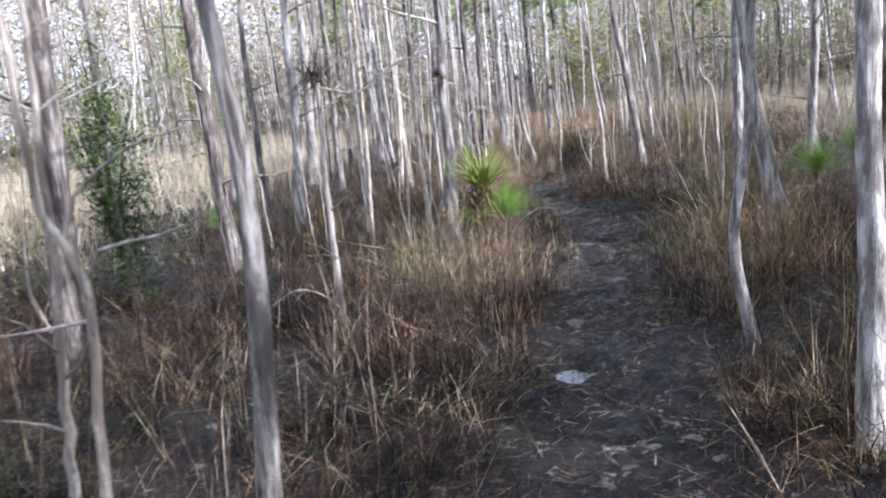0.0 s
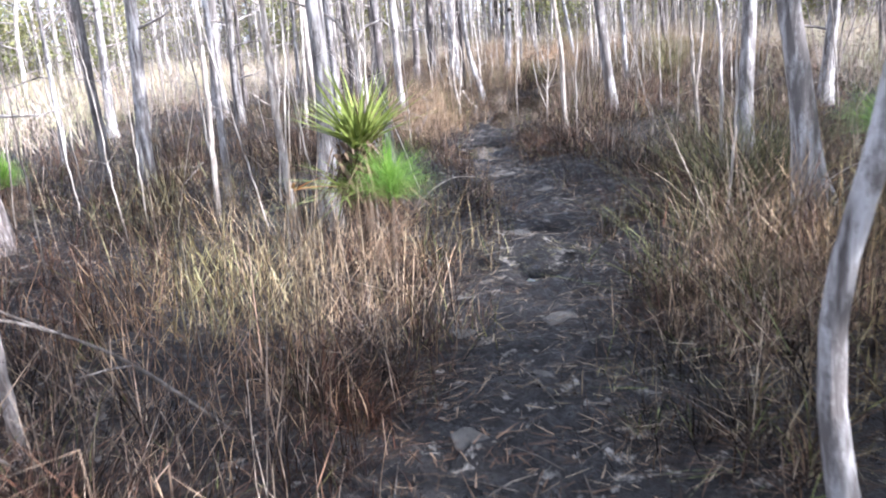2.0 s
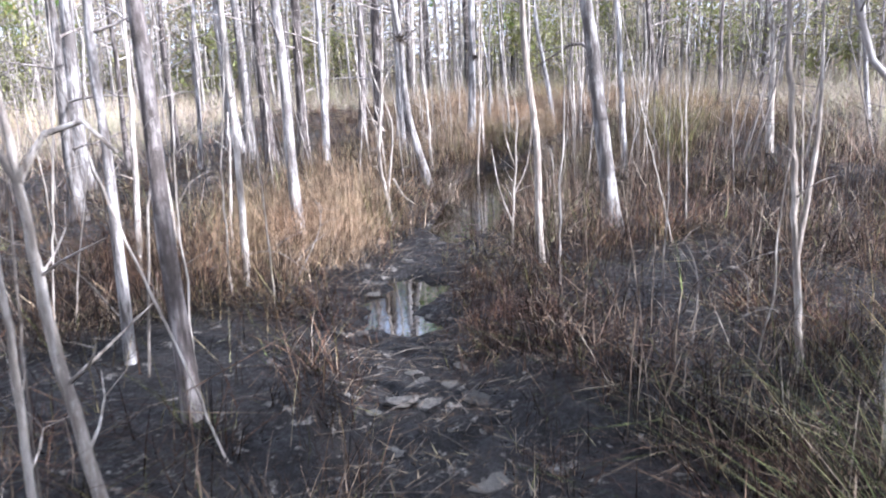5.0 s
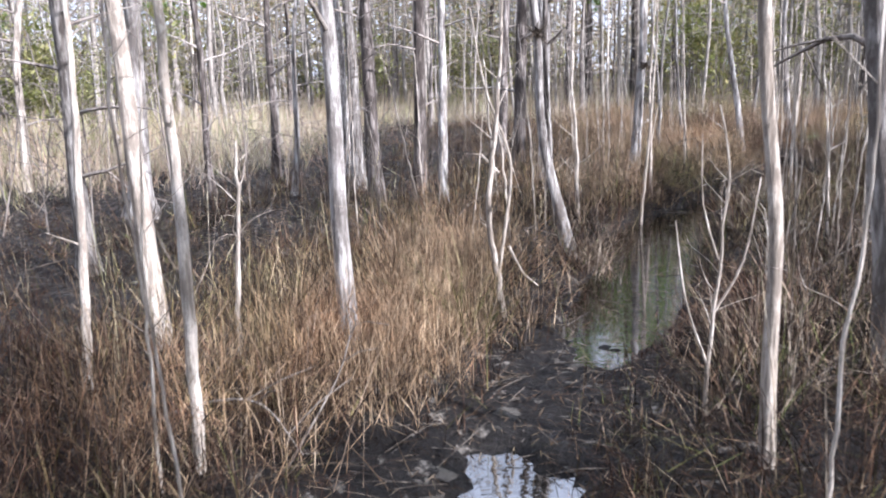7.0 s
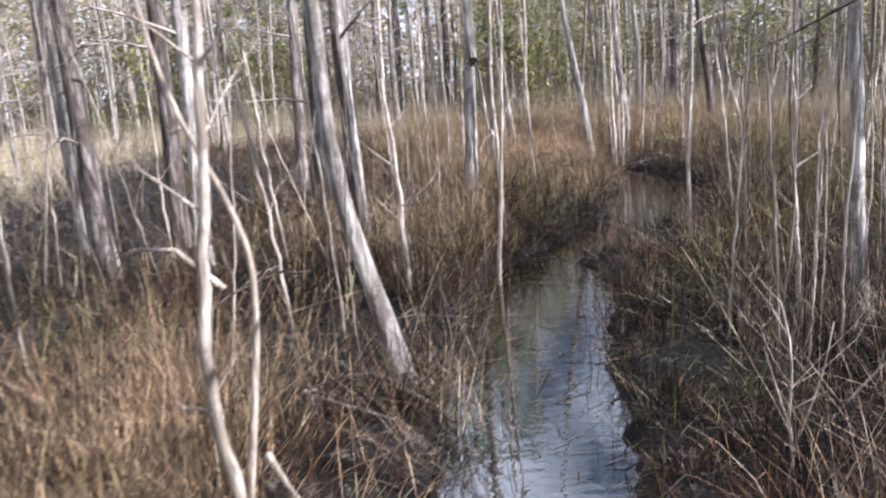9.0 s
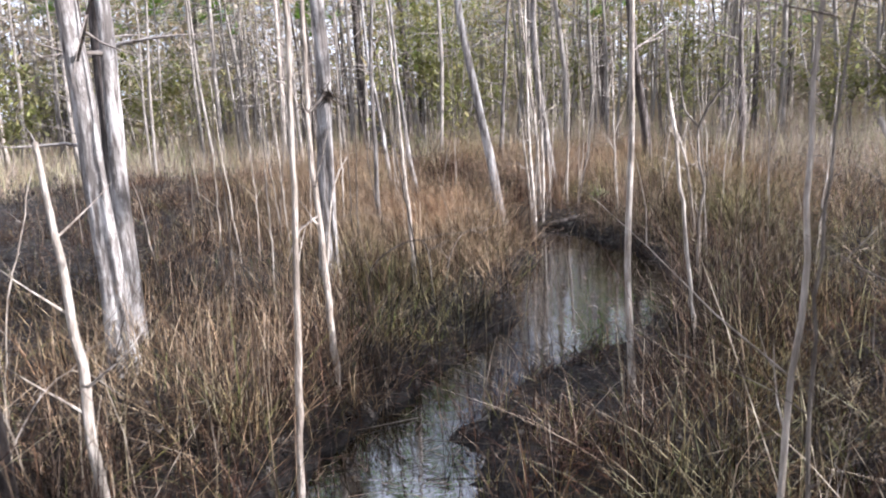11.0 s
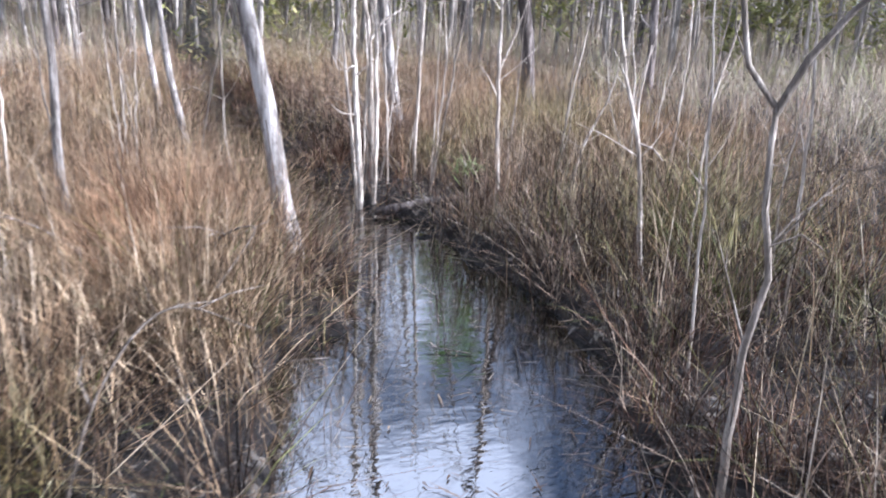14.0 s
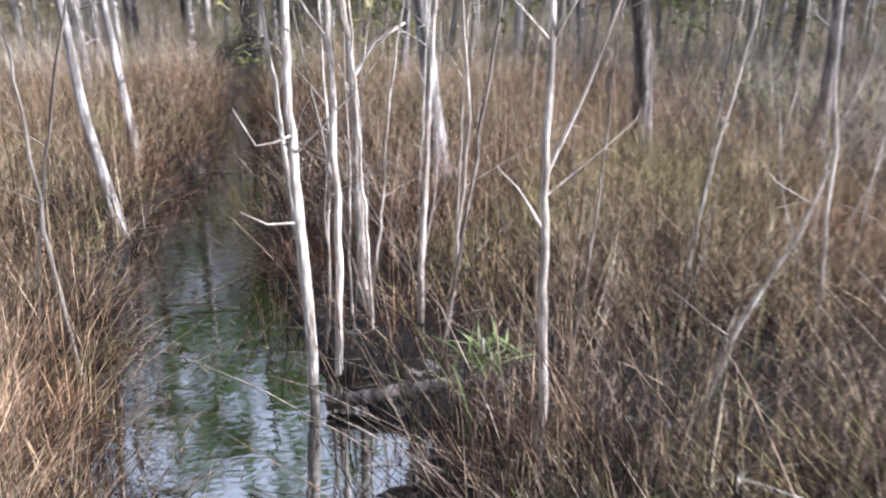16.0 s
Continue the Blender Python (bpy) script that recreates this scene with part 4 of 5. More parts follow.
# palm tuft on a short stump with a skirt of dead leaves
palm = tagged(new("palm_tuft"), "yellow-green palm tuft over a skirt of dead brown leaves", "palm")
palm.location = (0.44, 7.15, 0)
v, f = [], []
tube(v, f, spline([Vector((0.02, 0, -0.05)), Vector((0.01, 0, 0.35)), Vector((0, 0, 0.66))], 0.08), [0.05] * 12, 9)
part("stump", v, f, MOSS_DARK, palm, "dark fibrous stump")
for k in range(150):
    tuft("leaf", PALM_GREEN, 600 + k, 1, (0, 0, 0.68), (0.26, 0.50), (0.014, 0.026), (0.45, 1.0), (0.02, 0.35), 0.02, 4, palm)
for k in range(70):
    tuft("leaf", PALM_GREEN, 1100 + k, 1, (-0.06, -0.05, 0.46), (0.22, 0.40), (0.012, 0.022), (-0.1, 0.75), (0.05, 0.5), 0.03, 4, palm)
for k in range(150):
    tuft("dead_leaf", DEAD_LEAF, 800 + k, 1, (0, 0, 0.66), (0.20, 0.48), (0.014, 0.030), (-0.995, -0.72), (0.0, 0.2), 0.05, 4, palm)
leaf = tagged(new("dead_leaf"), "withered orange leaf caught on the grass", "leaf")
leaf.location = (0.12, 6.95, 0)
tuft("blade", RUST_LEAF, 9, 4, (0, 0, 0.52), (0.16, 0.24), (0.03, 0.045), (0.1, 0.5), (0.2, 0.5), 0.01, 4, leaf)

# green leaves by the log, a fallen log, and the dark air plants on trunks
gl = tagged(new("marsh_plant"), "fresh green narrow-leaved plant beside the channel", "plant")
gl.location = (5.29, 20.99, 0)
tuft("leaves", FRESH, 12, 38, (0, 0, 0.36), (0.08, 0.18), (0.010, 0.018), (-0.2, 0.9), (0.1, 0.5), 0.045, 3, gl)
v, f = [], []
tube(v, f, spline([Vector((0, 0, -0.05)), Vector((0.01, 0, 0.2)), Vector((0, 0, 0.42))], 0.08), [0.005] * 7, 5)
part("stem", v, f[:], STEM, gl)
v, f = [], []
tube(v, f, spline([Vector((-0.3, 0.04, 0.0)), Vector((0.0, 0, 0.05)), Vector((0.28, -0.05, 0.09))], 0.06), [0.024, 0.026, 0.027, 0.026, 0.027, 0.025, 0.024, 0.022, 0.02, 0.018][:len(spline([Vector((-0.3, 0.04, 0.0)), Vector((0.0, 0, 0.05)), Vector((0.28, -0.05, 0.09))], 0.06))] + [0.018] * 4, 8)
log = mesh_object("fallen_log", v, f, BARK_DARK)
log.location = (5.16, 21.36, 0.03)
tagged(log, "dark wet fallen log on the channel bank", "log")


def air_plant(x, y, z, size, seed):
    t = tuft("air_plant", MOSS_DARK, seed, 130, (0, 0, 0), (size * 0.5, size), (0.006, 0.012), (-0.7, 0.9), (0.1, 0.5), size * 0.12, 3)
    t.location = (x, y, z)
    tagged(t, "dark withered air plant clinging to a trunk", "air plant", "air plants")


for k, (x, y, z, s) in enumerate(((2.68, 18.97, 1.42, 0.17), (7.1, 24.22, 1.5, 0.2), (4.1, 7.87, 1.28, 0.34), (4.12, 7.87, 1.02, 0.32), (4.05, 7.87, 0.85, 0.25), (0.18, 7.82, 1.62, 0.15), (1.47, 14.2, 1.62, 0.14), (-0.5, 5.2, 1.6, 0.25))):
    air_plant(x, y, z, s, 40 + k)
cypress(4.1, 7.95, [(4.1, 7.95, 0.8), (4.12, 7.95, 1.6)], 0.05, 5.5, 1.4, 71, 10, 1.6, BARK_DARK, "trunk hung with a black mass of dead air plants")
sapling(-0.52, 5.22, [(-0.52, 5.22, 0.7), (-0.5, 5.22, 1.4), (-0.47, 5.22, 1.9)], 0.02, [([(-0.5, 5.22, 1.55), (-0.27, 5.2, 1.5), (-0.07, 5.18, 1.62), (0.28, 5.15, 1.72)], 0.008)], 72, mat=TWIG, shoots=8, label="dark crooked sapling holding withered air plants")


# sedge clumps
def sedge(x, y, n, length, mat, seed, lift=(0.55, 0.99), label="arching grey-green sedge clump in dry grass"):
    t = tagged(new("sedge_clump"), label, "sedge", "sedge clumps")
    t.location = (x, y, 0)
    tagged(tuft("foliage", mat, seed, n, (0, 0, 0.06), length, (0.003, 0.006), lift, (0.05, 0.5), 0.07, 5, t), kind="stuff")


sedge(0.83, 6.02, 9, (0.16, 0.30), SEDGE_GREEN, 20, (0.85, 1.0), "few fresh green blades beside the path")
sedge(0.93, 5.92, 7, (0.14, 0.26), SEDGE_GREEN, 21, (0.85, 1.0), "few fresh green blades beside the path")
sedge(2.0, 5.9, 60, (0.25, 0.5), SEDGE_GREEN, 22, (0.8, 1.0), "upright yellow-green sedge clump")
sedge(2.55, 7.6, 240, (0.6, 1.15), SEDGE, 1)
sedge(2.9, 7.9, 240, (0.6, 1.1), SEDGE, 2)
sedge(2.15, 7.0, 110, (0.5, 0.9), SEDGE, 3)
sedge(1.75, 6.2, 60, (0.4, 0.75), SEDGE, 4)
sedge(5.75, 19.2, 130, (0.6, 1.0), SEDGE_GREEN, 5, (0.85, 1.0), "upright yellow-green sedge clump")
sedge(6.1, 20.1, 120, (0.6, 1.0), SEDGE_GREEN, 6, (0.75, 1.0), "upright yellow-green sedge clump")
sedge(6.3, 19.0, 120, (0.6, 1.0), SEDGE, 7)
sedge(1.15, 12.6, 60, (0.4, 0.7), SEDGE_GREEN, 8, (0.8, 1.0), "upright yellow-green sedge clump")
sedge(4.6, 15.4, 200, (0.8, 1.3), SEDGE_GREEN, 9, (0.85, 1.0), "upright yellow-green sedge clump")
sedge(3.6, 20.0, 180, (0.5, 0.8), SEDGE, 10)
sedge(3.75, 19.5, 120, (0.4, 0.7), SEDGE_GREEN, 11)

# ---- the grass ----
g = np.random.default_rng(5)


def scatter(n, y0, y1, reach, edge, per=1, spread=0.06):
    """Roots on land beside the path, gathered in tussocks, thinning out sideways; with the way each leans from its tussock."""
    m = n // per
    y = g.uniform(y0, y1, m)
    c, w = line_at(y)
    x = c + g.choice((-1, 1), m) * (w * 0.8 + g.exponential(reach, m))
    keep = np.abs(x - c) < 9
    keep &= g.random(m) < 0.52 + 1.05 * soft_noise(x, y, 2.6, 21) + 0.9 * soft_noise(x, y, 7.5, 22)
    keep &= ~((y > 18.3) & (y < 23) & (x > c) & (x < c + 2.5) & (g.random(m) < 0.42))
    keep &= ~((y > 9.6) & (y < 11.6) & (x < c) & (x > c - 1.3) & (g.random(m) < 0.4))
    keep &= ~((y > 5.8) & (y < 10.2) & (x > -0.7) & (x < c) & (g.random(m) < 0.68))
    keep &= ~((y > 12.5) & (y < 15.2) & (x > 0.6) & (x < c) & (g.random(m) < 0.45))
    size = g.uniform(0.25, 1.6, m)[keep]
    x, y = np.repeat(x[keep], per), np.repeat(y[keep], per)
    a, r = g.uniform(0, 6.283, len(x)), np.abs(g.normal(0, spread, len(x))) * np.repeat(size, per)
    x, y = x + r * np.cos(a), y + r * np.sin(a)
    keep = off_path(x, y) > edge - 0.06 * np.clip(soft_noise(x, y, 9.0, 23), 0, 1) + 0.10 * g.random(len(x)) + 0.16 * np.clip(soft_noise(x, y, 3.1, 24), 0, 1)
    keep &= g.random(len(x)) > 0.93 * bare(x, y)
    keep &= g.random(len(x)) < 0.55 + 1.5 * soft_noise(x, y, 17.0, 25)
    x, y = x[keep], y[keep]
    return np.stack([x, y, ground_height(x, y) - 0.01], 1), a[keep], np.repeat(size, per)[keep]


def grass(name, mat, where, height, lift, width, bend, label, segments=3):
    roots, way, size = where
    n = len(roots)
    tall = 1 + 0.30 * soft_noise(roots[:, 0], roots[:, 1], 0.9, 31) + 0.28 * soft_noise(roots[:, 0], roots[:, 1], 4.2, 32)
    tall = np.clip(tall, 0.35, 1.7) * np.where(roots[:, 1] < 19.5, np.clip(0.3 + 1.2 * tread(roots[:, 0], roots[:, 1]), 0.5, 1.0), 1.0)
    tall = tall * (0.7 + 0.3 * size) * np.clip(np.where(roots[:, 1] > 13, 0.9, 0.60) + 0.55 * off_path(roots[:, 0], roots[:, 1]), 0.55, 1.0)
    lean = way + g.normal(0, 1.3, n)
    s = blades(g, roots, lean, g.uniform(*height, n) * tall, np.clip(g.normal(*lift, n), 0.05, 1.0), g.uniform(*width, n), g.uniform(*bend, n), segments)
    me = blade_mesh(name, [s])
    me.materials.append(mat)
    return tagged(new(name, me), label, "grass", kind="stuff")


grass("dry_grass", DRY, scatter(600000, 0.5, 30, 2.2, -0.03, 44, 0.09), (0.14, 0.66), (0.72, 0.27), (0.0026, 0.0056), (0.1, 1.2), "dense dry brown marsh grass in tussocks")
grass("straw_stalks", STRAW, scatter(56000, 0.8, 30, 2.2, -0.03, 4, 0.12), (0.25, 0.90), (0.88, 0.16), (0.0022, 0.0048), (0.0, 0.6), "pale tall straw stalks standing above the grass")
GOLD = blade_material("golden_grass", [(0.0, (0.20, 0.135, 0.08)), (0.5, (0.50, 0.37, 0.235)), (1.0, (0.74, 0.62, 0.45))], (0.52, 0.38, 0.25), shaded_tufts=True)
drifts = []
for cx, cy, sx, sy, n in ((0.95, 12.9, 0.32, 0.75, 3000), (0.2, 11.4, 0.4, 0.5, 900), (3.45, 20.6, 0.35, 0.7, 3000), (3.3, 18.9, 0.4, 0.5, 1200), (0.15, 6.2, 0.4, 0.6, 1400), (6.3, 21.8, 0.8, 1.0, 5200), (2.2, 6.0, 0.25, 0.4, 900), (1.9, 17.3, 0.5, 0.7, 1500), (1.5, 5.8, 0.2, 0.3, 500), (0.75, 12.2, 0.35, 0.5, 2600), (2.9, 21.8, 0.6, 1.2, 4200), (3.0, 24.5, 0.6, 1.6, 3600), (6.2, 25.5, 0.9, 1.6, 5500), (7.4, 22.5, 0.9, 1.6, 5000), (3.6, 19.9, 0.25, 0.5, 3600), (3.75, 20.9, 0.2, 0.4, 2500), (3.2, 27.5, 0.9, 1.5, 3500), (6.0, 28.5, 0.9, 1.5, 3500), (0.9, 13.9, 0.2, 0.3, 700)):
    x, y = g.normal(cx, sx, n), g.normal(cy, sy, n)
    keep = (off_path(x, y) > 0.0) & (tread(x, y) > 0.35) & (g.random(n) > bare(x, y))
    drifts.append(np.stack([x[keep], y[keep], ground_height(x[keep], y[keep]) - 0.01], 1))
drifts = np.concatenate(drifts)
grass("golden_grass", GOLD, (drifts, g.uniform(0, 6.283, len(drifts)), g.uniform(0.8, 1.5, len(drifts))), (0.25, 0.78), (0.88, 0.14), (0.0022, 0.0048), (0.0, 0.5), "drifts of tall golden dry grass")
# short blades coloured almost black to imitate shade between the tussocks
SHADE_THATCH = blade_material("thatch", [(0.0, (0.012, 0.009, 0.007)), (0.6, (0.035, 0.024, 0.018)), (1.0, (0.09, 0.062, 0.045))], (0.03, 0.02, 0.015), 0.8, 0.05, shaded_tufts=True)
grass("thatch", SHADE_THATCH, scatter(260000, 0.5, 28, 2.0, -0.02, 17, 0.09), (0.10, 0.48), (0.75, 0.25), (0.004, 0.009), (0.0, 0.8), "dark blades standing in for shade at the foot of the grass", 2)
lying = scatter(120000, 0.5, 28, 1.8, -0.05, 6, 0.15)
lying[0][:, 2] += 0.38 * g.random(len(lying[0])) ** 2 * np.clip(off_path(lying[0][:, 0], lying[0][:, 1]) * 5, 0, 1)
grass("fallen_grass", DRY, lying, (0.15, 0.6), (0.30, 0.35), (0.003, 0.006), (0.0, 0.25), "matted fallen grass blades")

# stalks standing in the wet edges, green shoots at the foot of the grass, bent and broken reeds
n = 16000
y = g.uniform(3.0, 28, n)
c, w = line_at(y)
x = c + g.choice((-1, 1), n) * w * g.uniform(0.55, 1.7, n)
e = off_path(x, y)
n = len(x)
keep = (e > -0.16) & (e < 0.22) & (g.random(n) > 0.7 * bare(x, y)) & (g.random(n) < 0.45 + 0.9 * soft_noise(x, y, 7.0, 41)) 
roots = np.stack([x, y, ground_height(x, y) - 0.01], 1)[keep]
grass("edge_stalks", DRY, (roots, g.uniform(0, 6.283, len(roots)), g.uniform(0.5, 1.5, len(roots))), (0.10, 0.75), (0.90, 0.14), (0.0025, 0.005), (0.0, 0.4), "scattered stalks standing in mud and shallow water")
shoots = scatter(70000, 1.5, 28, 1.2, -0.02, 14, 0.06)
keep = soft_noise(shoots[0][:, 0], shoots[0][:, 1], 2.0, 43) > 0.28
grass("green_shoots", SEDGE_GREEN, tuple(q[keep] for q in shoots), (0.12, 0.48), (0.90, 0.12), (0.0025, 0.0055), (0.0, 0.5), "green shoots among the dry grass")
n = 15000
y = g.uniform(11.5, 23.0, n)
c, w = line_at(y)
x = c + w + g.exponential(0.6, n)
near = soft_noise(x, y, 5.0, 51)
keep = (off_path(x, y) > 0.02) & (tread(x, y) > 0.32) & (g.random(n) < 0.40 + 1.2 * near) & (g.random(n) > 0.95 * bare(x, y))
roots = np.stack([x, y, ground_height(x, y) - 0.01], 1)[keep]
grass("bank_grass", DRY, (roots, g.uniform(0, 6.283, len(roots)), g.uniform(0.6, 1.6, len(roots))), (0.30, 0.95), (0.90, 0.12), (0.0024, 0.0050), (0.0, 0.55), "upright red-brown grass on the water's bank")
n = 10000
y = g.uniform(11.5, 23.5, n)
c, w = line_at(y)
x = c + w + g.exponential(0.6, n)
keep = (off_path(x, y) > 0.02) & (tread(x, y) > 0.32) & (g.random(n) < 0.5 + 0.8 * soft_noise(x, y, 4.0, 52)) & (g.random(n) > 0.9 * bare(x, y))
roots = np.stack([x, y, ground_height(x, y) - 0.01], 1)[keep]
grass("bank_stalks", STRAW, (roots, g.uniform(0, 6.283, len(roots)), g.uniform(0.6, 1.6, len(roots))), (0.25, 0.95), (0.84, 0.20), (0.0026, 0.0060), (0.0, 0.6), "pale bent stalks on the water's bank")
reeds = scatter(5200, 1.5, 29, 2.0, 0.08, 2, 0.15)[0]
reeds = reeds[(tread(reeds[:, 0], reeds[:, 1]) > 0.55) | (reeds[:, 1] > 19.5)]
n = len(reeds)
tall = g.uniform(0.3, 1.0, n)
way = g.uniform(0, 6.283, n)
knee = reeds + np.stack([np.cos(way) * tall * 0.12, np.sin(way) * tall * 0.12, tall * 0.75], 1)
rv, rf = [], []
for i in range(n):
    p, q = Vector(reeds[i]), Vector(knee[i])
    b = g.uniform(0, 6.283)
    snap = q + Vector((math.cos(b), math.sin(b), g.choice((-0.9, -0.3, 0.2, 1.6)))) * g.uniform(0.05, 0.32)
    r = g.uniform(0.0011, 0.0024)
    tube(rv, rf, [p, p.lerp(q, 0.5) + Vector((g.normal(0, 0.012), g.normal(0, 0.012), 0)), q, snap], [r, r * 0.9, r * 0.75, r * 0.4], 4)
tagged(mesh_object("broken_reeds", rv, rf, STRAW), "bent and broken pale reeds standing in the grass", "reeds", kind="stuff")

n = 210000
d, a = 9 + 62 * g.random(n) ** 1.15, g.uniform(-0.95, 1.1, n)
x, y = 2.5 + d * np.sin(a), 4 + d * np.cos(a)
c, w = line_at(y)
keep = (np.abs(x - c) > np.where(y < 30, np.where(x < c, 6.0, 3.6) + 2.8 * g.random(n), 0.5)) | (y > 29.5) & (np.abs(x - c) > 0.5)
roots = np.stack([x[keep], y[keep], ground_height(x[keep], y[keep]) - 0.02], 1)
near = (np.abs(roots[:, 0] - 4) < 9) & (roots[:, 1] < 33)
grass("sunlit_far_grass", SUNLIT_GRASS, (roots[~near], g.uniform(0, 6.283, np.sum(~near)), g.uniform(0.5, 1.5, np.sum(~near))), (0.45, 0.95), (0.92, 0.10), (0.010, 0.022), (0.0, 0.35), "sunlit tan grass of the open wood", 2)
roots = np.repeat(roots[near], 2, 0) + g.normal(0, 0.06, (2 * np.sum(near), 3)) * np.array([1, 1, 0])
grass("tan_grass", SUNLIT_GRASS, (roots, g.uniform(0, 6.283, len(roots)), g.uniform(0.5, 1.5, len(roots))), (0.35, 0.95), (0.84, 0.16), (0.003, 0.008), (0.0, 0.6), "tan sunlit grass beyond the banks", 3)
n = 90000
x, y = g.uniform(-18, 22, n), g.uniform(-12, 14.0, n)
c, w = line_at(y)
keep = np.abs(x - c) > np.where(y < 1, 0.55, 4.5 + 2 * g.random(n))
grass("rear_grass", SUNLIT_GRASS, (np.stack([x[keep], y[keep], ground_height(x[keep], y[keep])], 1), g.uniform(0, 6.283, keep.sum()), g.uniform(0.5, 1.5, keep.sum())), (0.4, 0.8), (0.9, 0.1), (0.006, 0.012), (0.0, 0.35), "dry grass along the path", 2)

# litter on the mud
n = 13000
y = 1.2 + 28 * g.random(n) ** 1.5
c, w = line_at(y)
x = c + g.uniform(-1.25, 1.25, n) * w
z = ground_height(x, y)
keep = (z > 0.004) | (g.random(n) < 0.35)
z = np.maximum(z, 0.001)
s = blades(g, np.stack([x, y, z + 0.003], 1)[keep], g.uniform(0, 6.283, keep.sum()), g.uniform(0.015, 0.12, keep.sum()), g.uniform(0.0, 0.2, keep.sum()), g.uniform(0.002, 0.010, keep.sum()), g.uniform(0, 0.1, keep.sum()), 2)
lm = blade_mesh("leaf_litter", [s])
lm.materials.append(DEAD_LEAF)
tagged(new("leaf_litter", lm), "dead leaves and stalks lying on the mud", "litter", kind="stuff")

n = 700
y = g.uniform(2, 27, n)
c, w = line_at(y)
x = c + g.uniform(-1.4, 1.4, n) * w
sv, sf = [], []
for i in range(n):
    a, L = g.uniform(0, 6.28), g.uniform(0.06, 0.32)
    z = max(float(ground_height(x[i], y[i])), 0.0) + 0.006
    if z < 0.008 and i % 6:
        continue
    p = Vector((x[i], y[i], z))
    q = p + Vector((math.cos(a), math.sin(a), g.uniform(0.0, 0.18))) * L
    tube(sv, sf, [p, p.lerp(q, 0.5) + Vector((0, 0, g.uniform(-0.004, 0.012))), q], [0.003, 0.0026, 0.0014], 4)
tagged(mesh_object("fallen_sticks", sv, sf, DEADWOOD), "thin dead sticks and stalks lying on mud and shallows", "sticks", kind="stuff")

# dried clods on the path
CLOD, cn, cl, cp = material("dried_mud")
grit = noise_node(cn, cl, 30.0, 6, rough=0.7)
tone = ramp(cn, [(0.36, (0.02, 0.017, 0.014)), (0.5, (0.10, 0.088, 0.073)), (0.66, (0.33, 0.30, 0.255))])
cl.new(grit.outputs[0], tone.inputs[0])
cl.new(tone.outputs[0], cp.inputs["Base Color"])
cp.inputs["Roughness"].default_value = 0.85
bumped(cn, cl, grit.outputs[0], 0.9, 0.02, cp)


def clod(seed):
    """An uneven flat lump."""
    q = random.Random(seed)
    bm = bmesh.new()
    bmesh.ops.create_icosphere(bm, subdivisions=2, radius=1.0)
    a, b, c = (q.uniform(0, 6.28) for k in range(3))
    for v in bm.verts:
        p = v.co
        k = 1 + 0.22 * math.sin(3.1 * p.x + a) * math.cos(2.7 * p.y + b) + 0.14 * math.sin(6.0 * p.y + 5.0 * p.z + c) + q.gauss(0, 0.05)
        v.co = Vector((p.x * k, p.y * k * 0.75, max(-0.2, min(p.z * k, 0.55)) * 0.42))
    me = bpy.data.meshes.new("mud_clod")
    bm.to_mesh(me)
    bm.free()
    me.materials.append(CLOD)
    return me


lumps = [clod(k) for k in range(7)]
rng = random.Random(58)
made = 0
while made < 80:
    y = 3.2 + 9.3 * rng.random()
    c, w = line_at(y)
    x = float(c) + rng.uniform(-0.95, 0.95) * float(w)
    z = float(ground_height(x, y))
    if z < 0.012 or (y < 5.0 and rng.random() < 0.6):
        continue
    ob = tagged(new("mud_clod", rng.choice(lumps)), "pale dried clod of mud on the wet path", "clod", "clods on the path")
    k = min(rng.lognormvariate(-3.3, 0.45), 0.085)
    ob.matrix_basis = pose(x, y, z - 0.004, rng.gauss(0, 6), rng.gauss(0, 6), rng.uniform(0, 360)) @ Matrix.Diagonal((k, k, k * rng.uniform(0.35, 0.7), 1))
    made += 1

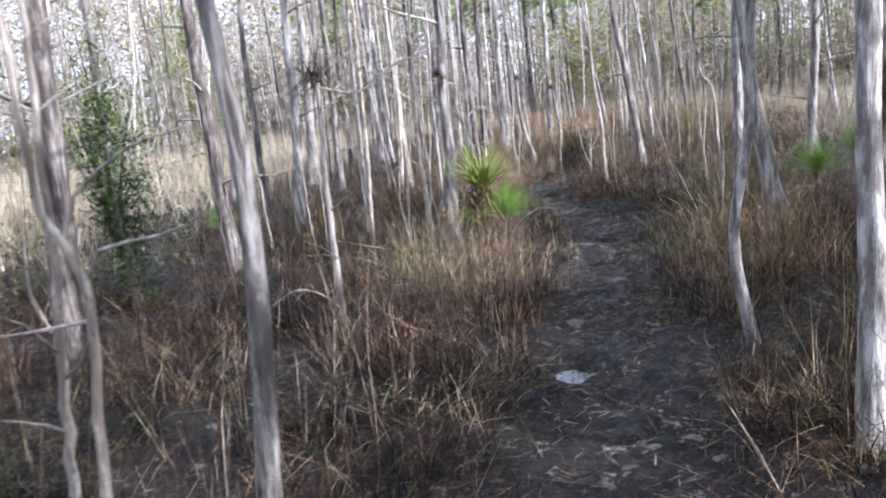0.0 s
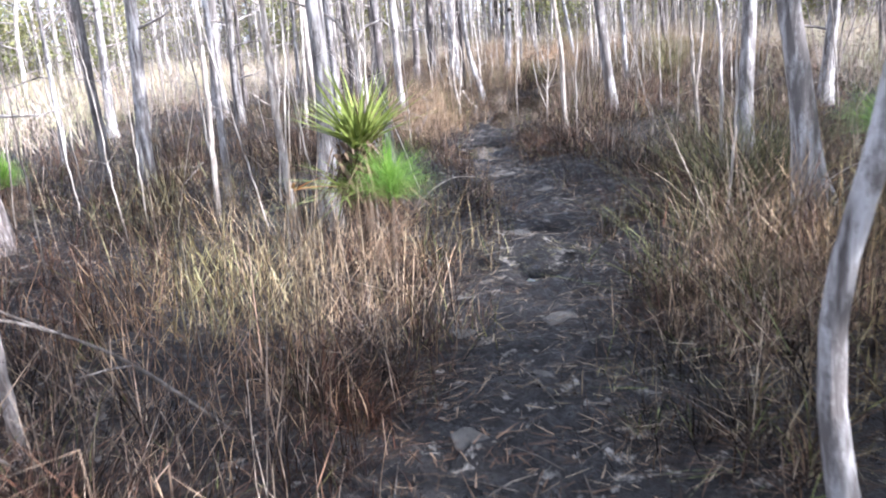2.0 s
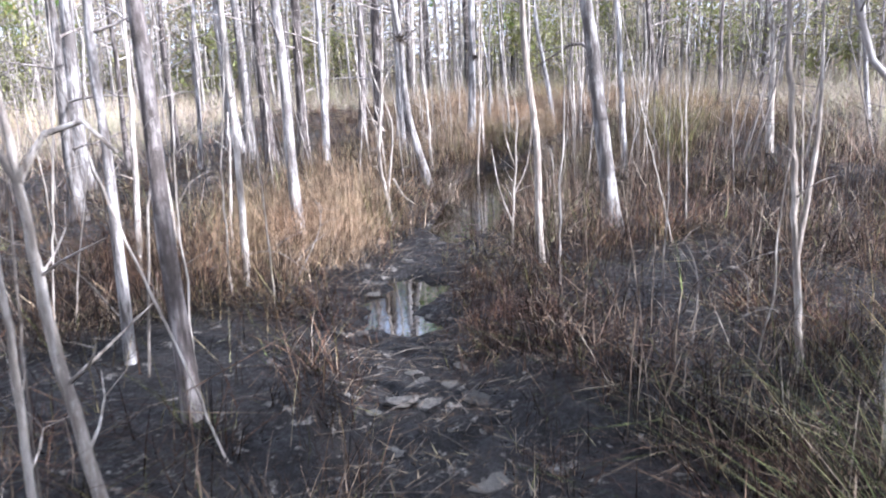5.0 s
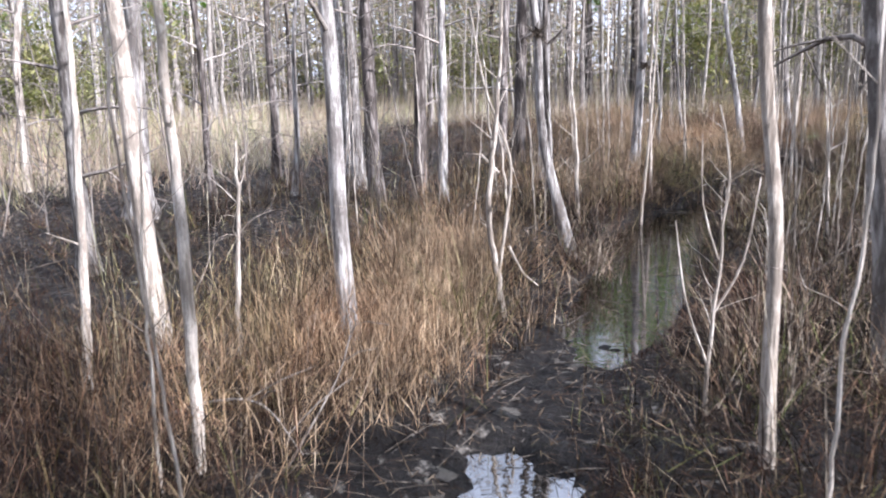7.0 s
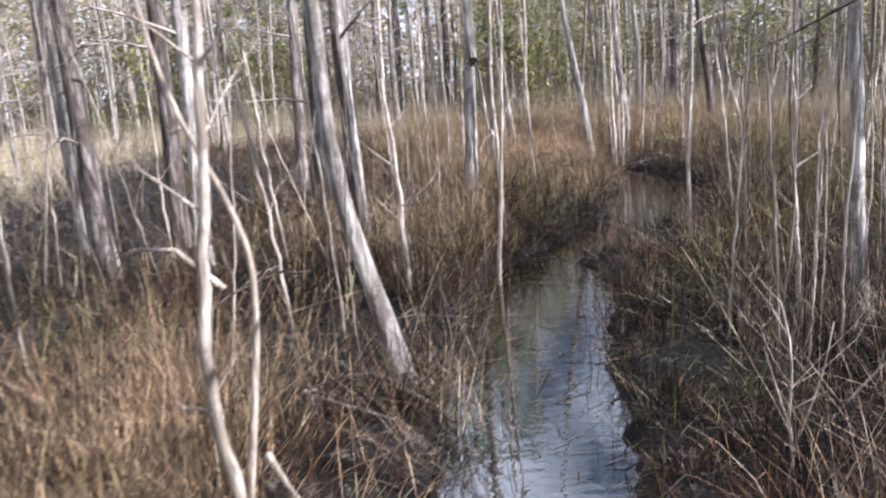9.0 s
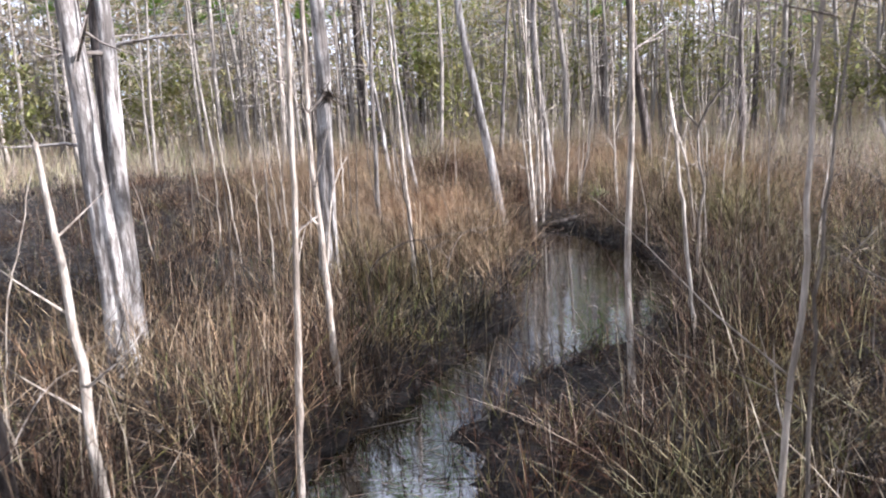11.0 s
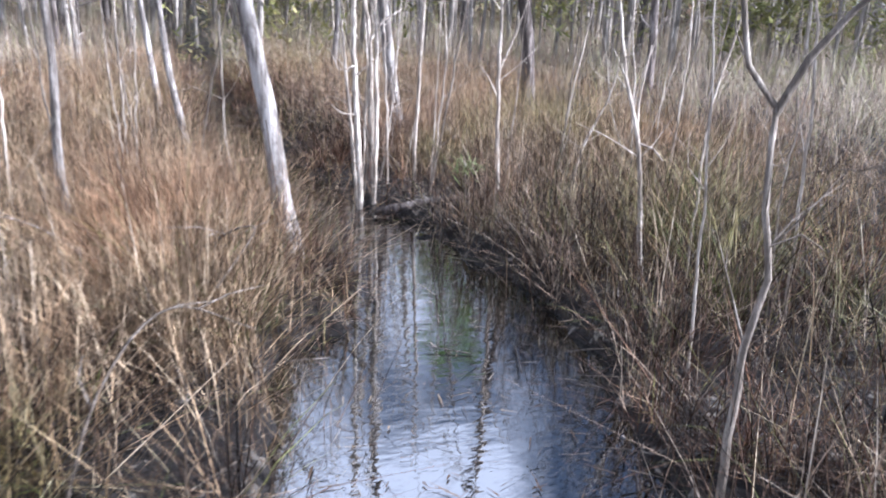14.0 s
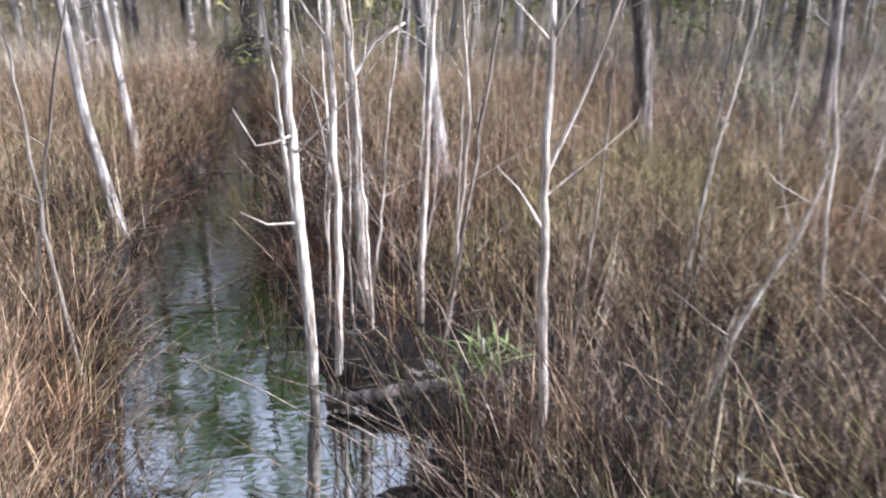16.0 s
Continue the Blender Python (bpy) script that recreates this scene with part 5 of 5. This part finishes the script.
# pale dead branches caught in the grass
def branch(x, y, heading, length, rise, seed):
    q = random.Random(seed)
    h = Vector((math.cos(heading), math.sin(heading), 0))
    side = Vector((-h.y, h.x, 0))
    pts = [Vector((0, 0, 0)), h * length * 0.35 + Vector((0, 0, rise * 0.7)) + side * q.gauss(0, 0.05), h * length * 0.7 + Vector((0, 0, rise)) + side * q.gauss(0, 0.08), h * length + Vector((0, 0, rise * q.uniform(0.5, 1.1))) + side * q.gauss(0, 0.1)]
    line = spline(pts, 0.05)
    r = q.uniform(0.004, 0.008)
    v, f = [], []
    tube(v, f, line, [r * (1 - 0.75 * k / len(line)) for k in range(len(line))], 6)
    ob = tagged(new("dead_branch"), "pale dead branch caught in the dry grass", "branch", "dead branches")
    ob.location = (x, y, float(ground_height(x, y)) - 0.01)
    part("stick", v, f, DEADWOOD, ob)
    for k in range(q.randint(2, 4)):
        o = line[int(len(line) * q.uniform(0.3, 0.9))]
        a = heading + q.choice((-1, 1)) * q.uniform(0.4, 1.1)
        v, f = [], []
        tip = o + Vector((math.cos(a), math.sin(a), q.uniform(0.1, 0.9))) * length * q.uniform(0.12, 0.3)
        tube(v, f, [o, o.lerp(tip, 0.5) + Vector((q.gauss(0, 0.01), q.gauss(0, 0.01), 0.012)), tip], [r * 0.5, r * 0.4, r * 0.2], 5)
        part("twig", v, f, DEADWOOD, ob)


branch(2.95, 13.55, 0.1, 1.0, 0.32, 1)
branch(2.02, 15.2, 3.0, 0.6, 0.16, 2)
branch(-0.2, 12.1, 1.2, 0.8, 0.5, 3)
for k in range(46):
    y = rng.uniform(3.0, 24)
    c, w = line_at(y)
    x = float(c) + rng.choice((-1, 1)) * (float(w) + 0.25 + rng.expovariate(1.1))
    if tread(x, y) < 0.9 and y < 19.5:
        continue
    branch(x, y, rng.uniform(0, 6.28), rng.uniform(0.4, 1.0), rng.uniform(0.15, 0.55), 10 + k)

# bent straw hanging over the water
sedge(1.98, 15.15, 46, (0.25, 0.5), STRAW, 30, (0.2, 0.8), "bent pale straw hanging over the water")
sedge(1.72, 13.7, 40, (0.25, 0.5), STRAW, 31, (0.3, 0.9), "bent pale straw hanging over the water")
sedge(4.15, 20.2, 70, (0.3, 0.6), STRAW, 32, (0.2, 0.9), "bent pale straw hanging over the water")
sedge(5.35, 20.4, 60, (0.3, 0.65), STRAW, 33, (0.3, 0.95), "bent pale straw hanging over the water")
for k, (x, y, n) in enumerate(((4.02, 20.15, 90), (4.12, 20.55, 80), (3.85, 20.45, 80), (5.35, 20.0, 60), (5.25, 19.7, 50))):
    sedge(x, y, n, (0.3, 0.65), STRAW, 60 + k, (0.45, 0.98), "leaning pale straw tuft at the water's edge")
for k, (x, y, n, mat) in enumerate(((1.84, 14.16, 110, STRAW), (1.68, 14.05, 120, DRY), (1.80, 14.36, 110, DRY), (1.88, 14.02, 60, STRAW))):
    sedge(x, y, n, (0.2, 0.6), mat, 80 + k, (0.6, 0.99), "dry straw tuft round a leaning trunk's foot")
